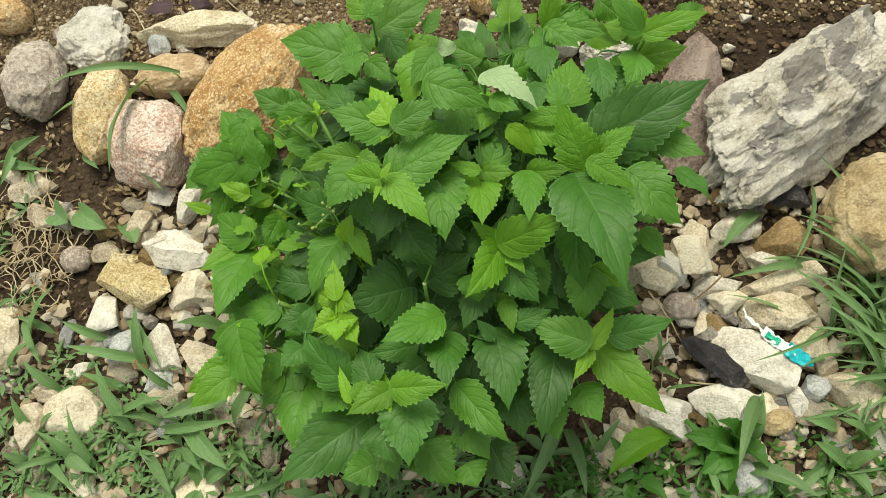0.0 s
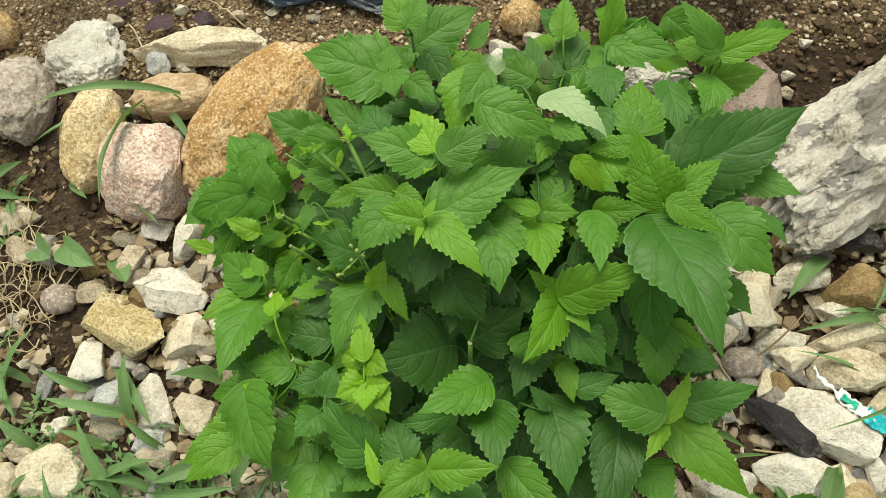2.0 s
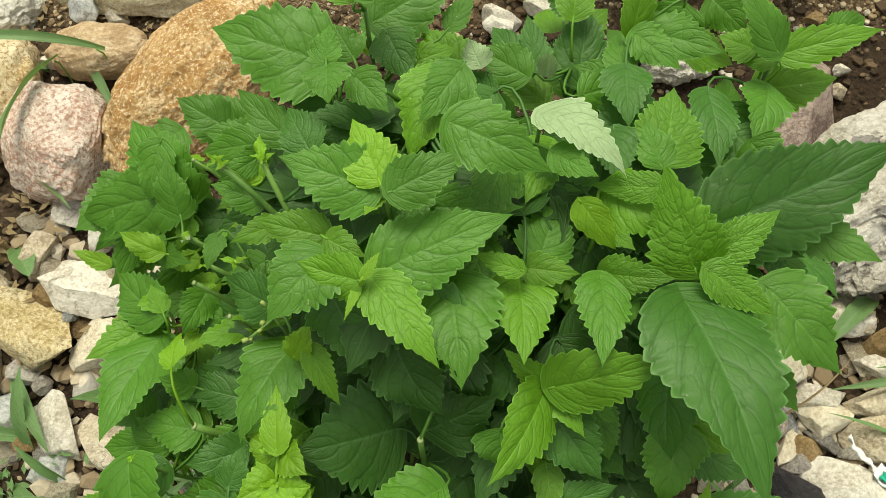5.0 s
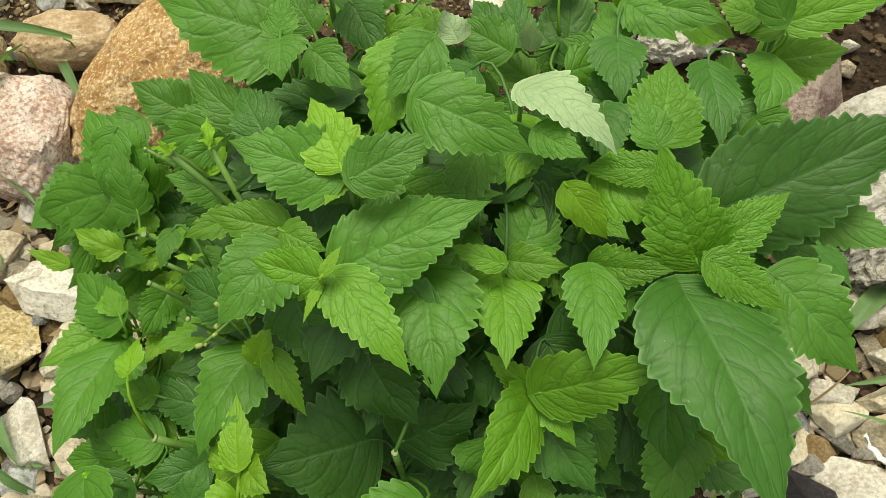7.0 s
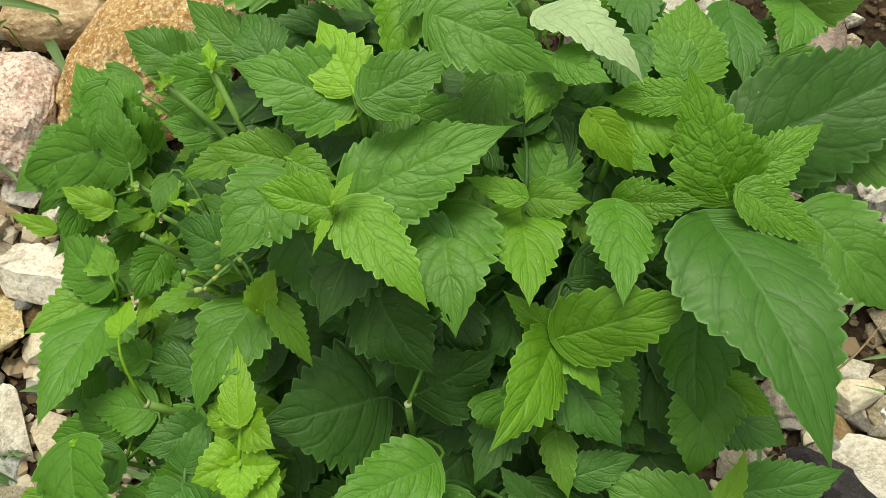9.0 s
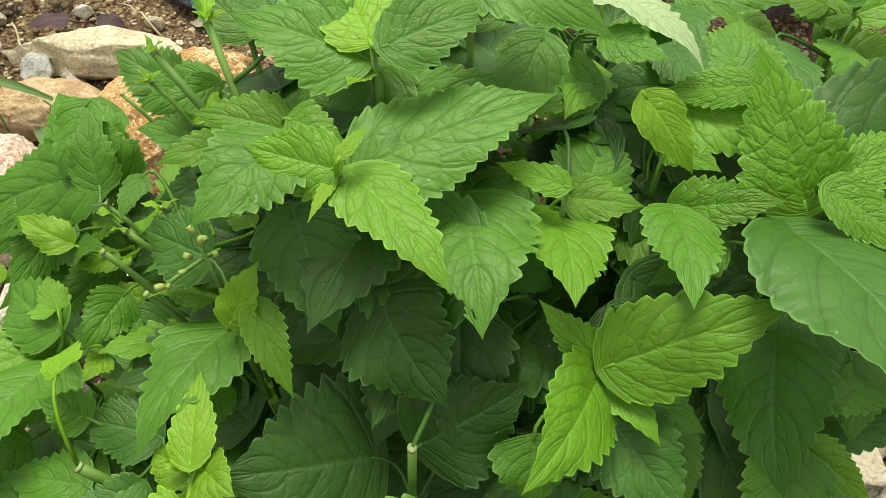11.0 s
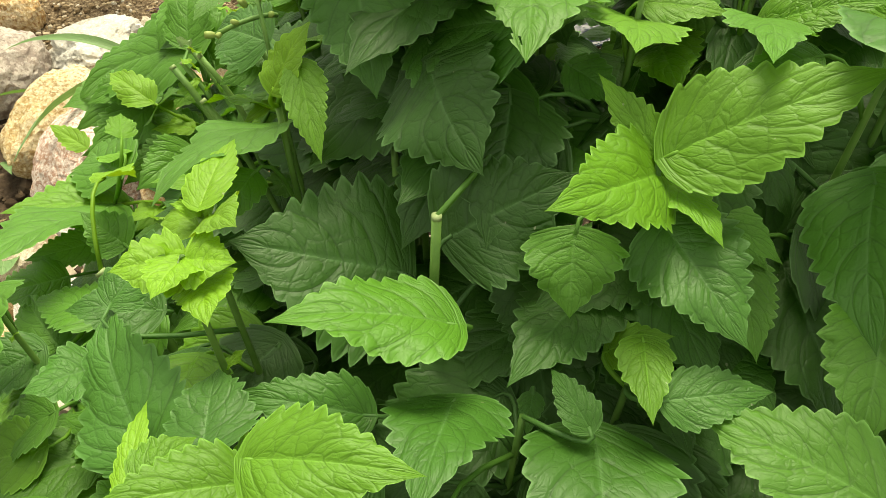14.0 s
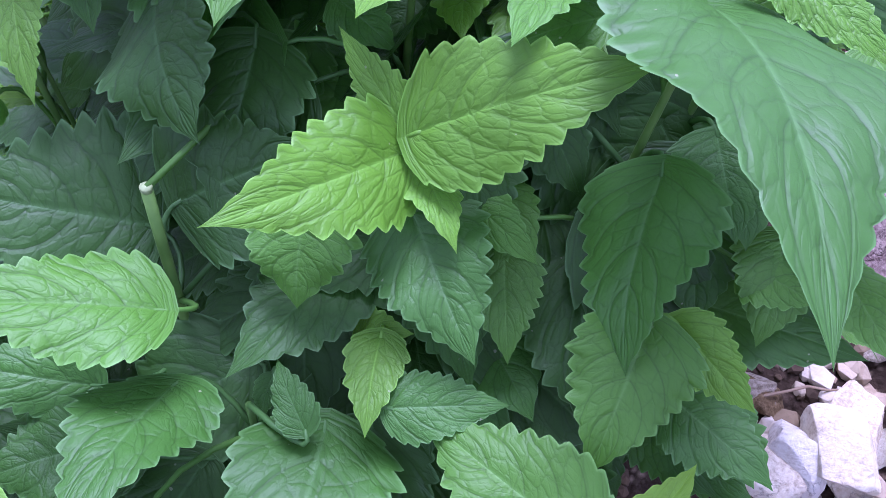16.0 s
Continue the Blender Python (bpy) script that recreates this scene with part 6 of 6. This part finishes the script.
crumbs("stone_chips", 900, (-0.82, -0.26), (0.26, 0.82), (0.006, 0.013), CHIP, "small pale limestone chips between the rocks")
crumbs("stone_chips", 1100, (0.12, 0.70), (0.22, 0.74), (0.006, 0.013), CHIP, "small pale limestone chips between the rocks")
crumbs("stone_chips", 240, (-0.30, 0.20), (0.18, 0.46), (0.006, 0.014), CHIP, "small pale limestone chips under the plant edge")
crumbs("pebbles", 2600, (-1.0, 0.85), (0.2, 1.28), (0.002, 0.006), PEBBLE, "tiny mixed pebbles strewn over brown soil")
crumbs("bed_pebbles", 8500, (-1.0, 0.85), (1.02, 1.36), (0.0016, 0.0044), BED, "fine gravel on the planting bed soil")
crumbs("soil_clods", 900, (-0.9, 0.8), (0.2, 1.06), (0.004, 0.010), CRUMB, "dark crumbly soil clods between the stones")
crumbs("soil_crumbs", 4800, (-1.0, 0.85), (0.2, 1.1), (0.003, 0.008), CRUMB, "dark brown soil crumbs")


# ---- plastic mulch on the bed behind ----
def film_edge(x):
    pts = [(-3, 1.45), (-0.88, 1.36), (-0.63, 1.33), (-0.475, 1.28), (-0.36, 1.19), (-0.2, 1.14), (0.0, 1.22), (0.5, 1.30), (3, 1.5)]
    return float(np.interp(x, [p[0] for p in pts], [p[1] for p in pts]))


def film_sheet(name, start, end, nx, ny, rise, mat, label, wrinkle, holes=()):
    verts, faces = [], []
    for j in range(ny + 1):
        s = start + (end - start) * j / ny
        for i in range(nx + 1):
            x = -2.6 + 4.8 * i / nx
            y = film_edge(x) * (1 - min(1, s / 0.4)) + 1.36 * min(1, s / 0.4) + s
            z = ground_z(x, y) + rise(s) + 0.004
            z += wrinkle * (noise.noise((x * 3, s * 26, 2.0)) * 0.6 + noise.noise((x * 11, s * 40, 5.0)) * 0.4 + noise.noise((x * 30, s * 60, 7.0)) * 0.25)
            verts.append((x, y, z))
    for j in range(ny):
        for i in range(nx):
            a = j * (nx + 1) + i
            c = verts[a]
            if any(((c[0] - hx) / rx) ** 2 + ((c[1] - hy) / ry) ** 2 < 1 + 0.35 * noise.noise((c[0] * 18, c[1] * 18, 3)) for hx, hy, rx, ry in holes):
                continue
            faces.append((a, a + 1, a + nx + 2, a + nx + 1))
    me = mesh_from(name, verts, faces, mat)
    ob = new(name, me)
    solid = ob.modifiers.new("thickness", "SOLIDIFY")
    solid.thickness = 0.0006
    return tagged(ob, label, "plastic sheet")


def black_rise(s):
    return 0.075 * min(1.0, max(0.0, s / 0.085)) ** 0.8


mulch = new("mulch_film")
mulch.location = (-0.2, 1.3, ground_z(-0.2, 1.3))
tagged(mulch, "wrinkled black plastic mulch film along the bed edge", "plastic sheet")
ridge = film_sheet("ridge_sheet", 0.0, 0.13, 320, 14, black_rise, FILM_BLACK, "taut dusty black film over the ridge", 0.016)


def film_flap(x0, x1, reach, seed):
    """Loose edge of the film, lying crumpled on the soil in front of the ridge."""
    verts, faces, nx, ny = [], [], 90, 14
    for j in range(ny + 1):
        for i in range(nx + 1):
            u, v = i / nx, j / ny
            x = x0 + (x1 - x0) * u
            wide = reach * (0.35 + 0.65 * math.sin(math.pi * u) ** 0.7) * (1 + 0.35 * noise.noise((x * 9, seed, 0.0)))
            y = film_edge(x) + 0.012 - wide * v
            z = ground_z(x, y) + 0.007 + 0.016 * (1 - v) ** 2 + 0.012 * abs(noise.noise((x * 16, v * 5, seed))) + 0.006 * abs(noise.noise((x * 45, v * 12, seed)))
            verts.append((x, y, z))
    for j in range(ny):
        for i in range(nx):
            a = j * (nx + 1) + i
            faces.append((a, a + 1, a + nx + 2, a + nx + 1))
    ob = new("loose_edge", mesh_from("loose_edge", verts, faces, FILM_BLACK))
    ob.modifiers.new("thickness", "SOLIDIFY").thickness = 0.0006
    ob["label"] = "crumpled loose edge of black film on the soil"
    return ob


for piece in (ridge, film_flap(-0.82, -0.30, 0.060, 3.0), film_flap(-0.25, 0.30, 0.035, 8.0)):
    piece.parent = mulch
    piece.matrix_basis = Matrix.Translation(-mulch.location)
    if "category" in piece:
        del piece["category"]
HOLES = [(-1.02, 1.66, 0.13, 0.05), (-0.55, 1.62, 0.10, 0.04), (-0.28, 1.70, 0.09, 0.05), (0.18, 1.72, 0.12, 0.05), (0.46, 1.62, 0.10, 0.05), (0.72, 1.75, 0.12, 0.06), (-0.8, 2.1, 0.15, 0.07), (0.3, 2.15, 0.15, 0.07)]
clear = new("clear_film")
clear.location = (-0.2, 1.7, ground_z(-0.2, 1.7))
tagged(clear, "creased clear plastic film with planting holes over the bed", "plastic sheet")
pieces = [film_sheet("sheet", 0.12, 2.6, 260, 110, lambda s: 0.070 + 0.03 * min(1, s), FILM_CLEAR, "creased clear film over soil", 0.06, HOLES)]


def torn_rim(hx, hy, rx, ry, seed):
    """Rolled, torn lip of the film round a planting hole."""
    pts, radii = [], []
    for k in range(41):
        a = 2 * math.pi * k / 40
        grow = 1.0 + 0.16 * noise.noise((math.cos(a) * 2, math.sin(a) * 2, seed))
        x, y = hx + math.cos(a) * rx * grow, hy + math.sin(a) * ry * grow
        s = min(1.0, max(0.0, y - 1.36))
        pts.append((x, y, ground_z(x, y) + 0.076 + 0.03 * s + 0.02 * noise.noise((a * 2.5, seed, 1.0))))
        radii.append(0.006 + 0.004 * noise.noise((a * 5, seed, 4.0)))
    v, fc = tube(pts, radii, 7)
    ob = new("torn_edge", mesh_from("torn_edge", v, fc, FILM_CLEAR))
    ob["label"] = "crumpled torn lip of clear film"
    return ob


pieces += [torn_rim(*hole, 1.3 * k) for k, hole in enumerate(HOLES)]
for piece in pieces:
    piece.parent = clear
    piece.matrix_basis = Matrix.Translation(-clear.location)
    if "category" in piece:
        del piece["category"]


# ---- purple-leaved herbs on the bed ----
def perilla(x, y, height, leaves, tone, lean=(0, 0), size=0.07, stem_mat=STEM_RED, label="purple-leaved herb seedling in the bed soil", hanging=()):
    root = new("herb_plant")
    z0 = soil_z(x, y)
    root.location = (x, y, z0)
    tagged(root, label, "plant", "herbs on the bed")
    inv = Matrix.Translation(-root.location)
    top = Vector((x + lean[0], y + lean[1], z0 + height))
    pts = bezier((x, y, z0 - 0.01), (x + lean[0] * 0.3, y + lean[1] * 0.3, z0 + height * 0.6), top, 9)
    v, fc = tube(pts, [0.0036 - 0.0002 * i for i in range(9)], 7)
    part("stem", mesh_from("stem", v, fc, stem_mat), root, m=inv)
    for b, t, roll, width in hanging:
        m, L = leaf_frame(b, t, roll)
        lv, uv, lf = leaf_grid(L, width, weed_rng, teeth=14, arch=0.08, wave=0.05, depth=0.10)
        q, n0 = pts[7], len(lv)
        tv, tf = tube(bezier(b, Vector(b).lerp(q, 0.5) + Vector((0, 0, 0.01)), q, 6), [0.0014] * 6, 5)
        part("leaf", mesh_from("leaf", [m @ p for p in lv] + tv, lf + [tuple(i + n0 for i in f4) for f4 in tf], LEAF["green"], uv + [(0.5, 0.5)] * len(tv)), root, m=inv)
    for k in range(leaves):
        q = pts[min(8, 8 - (k // 2) * 2)]
        a = k * math.pi + (k // 2) * 1.4 + weed_rng.uniform(-0.3, 0.3)
        L = size * weed_rng.uniform(0.8, 1.15)
        b = q + Vector((math.cos(a), math.sin(a), 0.3)) * 0.02
        t = b + Vector((math.cos(a), math.sin(a), weed_rng.uniform(-0.4, 0.1))).normalized() * L
        m, L = leaf_frame(b, t, weed_rng.uniform(-15, 15))
        lv, uv, lf = leaf_grid(L, L * 0.75, weed_rng, teeth=10, arch=0.06, wave=0.08)
        tv, tf = tube([b, q.lerp(b, 0.5), q], [0.0012] * 3, 5)
        n0 = len(lv)
        part("leaf", mesh_from("leaf", [m @ p for p in lv] + tv, lf + [tuple(i + n0 for i in f4) for f4 in tf], LEAF[tone], uv + [(0.5, 0.5)] * len(tv)), root, m=inv)


perilla(-0.73, 1.23, 0.36, 5, "green", (-0.03, 0.02), 0.06, label="thin red-stemmed herb seedling beside the mulch film")
perilla(0.37, 1.14, 0.06, 5, "purple", (0.0, 0.0), 0.075, label="low purple-leaved herb on dark bed soil")
perilla(0.14, 1.16, 0.25, 6, "dark", (0.02, 0.0), 0.11, STEM, "tall green herb with broad leaves on the bed",
        (((0.150, 1.130, 0.650), (0.112, 1.075, 0.560), 0, 0.085), ((0.175, 1.120, 0.655), (0.195, 1.070, 0.585), 10, 0.060), ((0.115, 1.140, 0.660), (0.050, 1.095, 0.620), -25, 0.050)))
perilla(0.33, 1.26, 0.27, 4, "dark", (0.0, -0.02), 0.12, STEM, "tall green herb with broad leaves on the bed",
        (((0.300, 1.200, 0.670), (0.300, 1.090, 0.625), 0, 0.085),))
perilla(-0.52, 1.15, 0.015, 2, "purple", (0, 0), 0.045, label="purple herb leaves low on the soil")
perilla(-0.60, 1.19, 0.012, 2, "purple", (0, 0), 0.04, label="purple herb leaves low on the soil")
perilla(-0.44, 1.10, 0.012, 2, "purple", (0, 0), 0.035, label="purple herb leaves low on the soil")


# ---- torn sweet wrapper ----
def wrapper():
    root = new("candy_wrapper")
    root.location = (0.42, 0.505, soil_z(0.42, 0.505))
    tagged(root, "torn white and turquoise plastic wrapper lying on pale stones", "litter")
    inv = Matrix.Translation(-root.location)
    path = [(0.375, 0.560), (0.382, 0.542), (0.40, 0.522), (0.419, 0.505), (0.440, 0.489), (0.468, 0.468)]

    def strip(name, lo, hi, wide, mat, lift, seed, label, taper=0.0):
        r = random.Random(seed)
        verts, faces = [], []
        n, w = 60, 8
        for i in range(n + 1):
            t = (lo + (hi - lo) * i / n) * (len(path) - 1)
            k = min(int(t), len(path) - 2)
            x = path[k][0] + (path[k + 1][0] - path[k][0]) * (t - k)
            y = path[k][1] + (path[k + 1][1] - path[k][1]) * (t - k)
            for j in range(w + 1):
                c = (j / w - 0.5) * (wide * (0.9 + 0.3 * noise.noise((t * 3.2, seed, 0))) * (1 - taper * max(0.0, i / n - 0.45)))
                z = ground_z(x, y) + 0.036 + lift + 0.010 * noise.noise((t * 2.5, j * 0.3, seed)) + 0.004 * noise.noise((t * 6, j * 0.7, seed))
                verts.append((x + c * 0.62, y + c * 0.78, z))
        for i in range(n):
            for j in range(w):
                a = i * (w + 1) + j
                faces.append((a, a + 1, a + w + 2, a + w + 1))
        ob = part(name, mesh_from(name, verts, faces, mat), root, label, inv)
        ob.modifiers.new("thickness", "SOLIDIFY").thickness = 0.0004

    strip("foil", 0.08, 0.45, 0.006, plain("wrapper_white", (0.78, 0.80, 0.78), 0.35), 0.0, 4, "narrow twisted foil tail")
    strip("foil", 0.42, 0.76, 0.020, bpy.data.materials["wrapper_white"], 0.0, 3, "white crumpled foil")
    strip("printed_band", 0.47, 0.63, 0.013, plain("wrapper_green", (0.02, 0.40, 0.26), 0.3), 0.002, 5, "green printed band")
    strip("torn_end", 0.72, 0.98, 0.028, plain("wrapper_turquoise", (0.02, 0.42, 0.48), 0.3), 0.0, 9, "turquoise torn end", 1.4)


wrapper()

# ---- dead roots, straw and twigs ----
root_rng = random.Random(17)


def fibre(name, start, heading, length, thick, mat, label, cat, wander=0.6, arch=0.012):
    p = Vector((start[0], start[1], soil_z(start[0], start[1]) + 0.003))
    a = heading
    pts = []
    n = 9
    for i in range(n):
        x, y = p.x, p.y
        pts.append(Vector((x, y, soil_z(x, y) + 0.004 + arch * math.sin(math.pi * i / (n - 1)) * root_rng.uniform(0.6, 1.4))))
        a += root_rng.uniform(-wander, wander)
        p = Vector((x + math.cos(a) * length / n, y + math.sin(a) * length / n, 0))
    v, fc = tube(pts, [thick * (1 - 0.06 * i) for i in range(n)], 5)
    ob = new(name, mesh_from(name, v, fc, mat))
    tagged(ob, label, cat)


STRAW = stem_material("straw", (0.34, 0.27, 0.16), (0.55, 0.46, 0.31))
TWIG = stem_material("twig", (0.12, 0.08, 0.045), (0.26, 0.19, 0.12))
for k in range(64):
    fibre("dead_root", (-0.76 + root_rng.uniform(-0.07, 0.08), 0.72 + root_rng.uniform(-0.08, 0.08)), root_rng.uniform(0, 6.28), root_rng.uniform(0.05, 0.14), root_rng.uniform(0.0007, 0.0016), STRAW, "thin dry pale root on the soil", "root", 0.9)
for k in range(7):
    fibre("dry_straw", (-0.49 + root_rng.uniform(-0.012, 0.012), 0.93 + root_rng.uniform(-0.02, 0.02)), -1.75 + root_rng.uniform(-0.15, 0.15), 0.12, 0.0007, STRAW, "thin dry straw beside the pink rock", "straw", 0.25)
for x, y, a, L in [(-0.42, 1.14, 2.5, 0.10), (-0.36, 1.10, -0.5, 0.11), (-0.62, 1.16, -0.9, 0.12), (-0.30, 1.07, 0.1, 0.10), (-0.58, 1.05, -1.0, 0.07), (0.24, 0.62, -1.2, 0.12), (0.28, 0.55, -2.0, 0.1), (0.22, 0.66, 0.1, 0.14), (0.30, 0.47, -0.1, 0.16), (-0.72, 0.62, 2.8, 0.1), (-0.76, 0.66, 3.0, 0.09)]:
    fibre("twig", (x, y), a, L, 0.0017, STRAW if root_rng.random() < 0.6 else TWIG, "dry twig lying across the stones", "twig", 0.15)
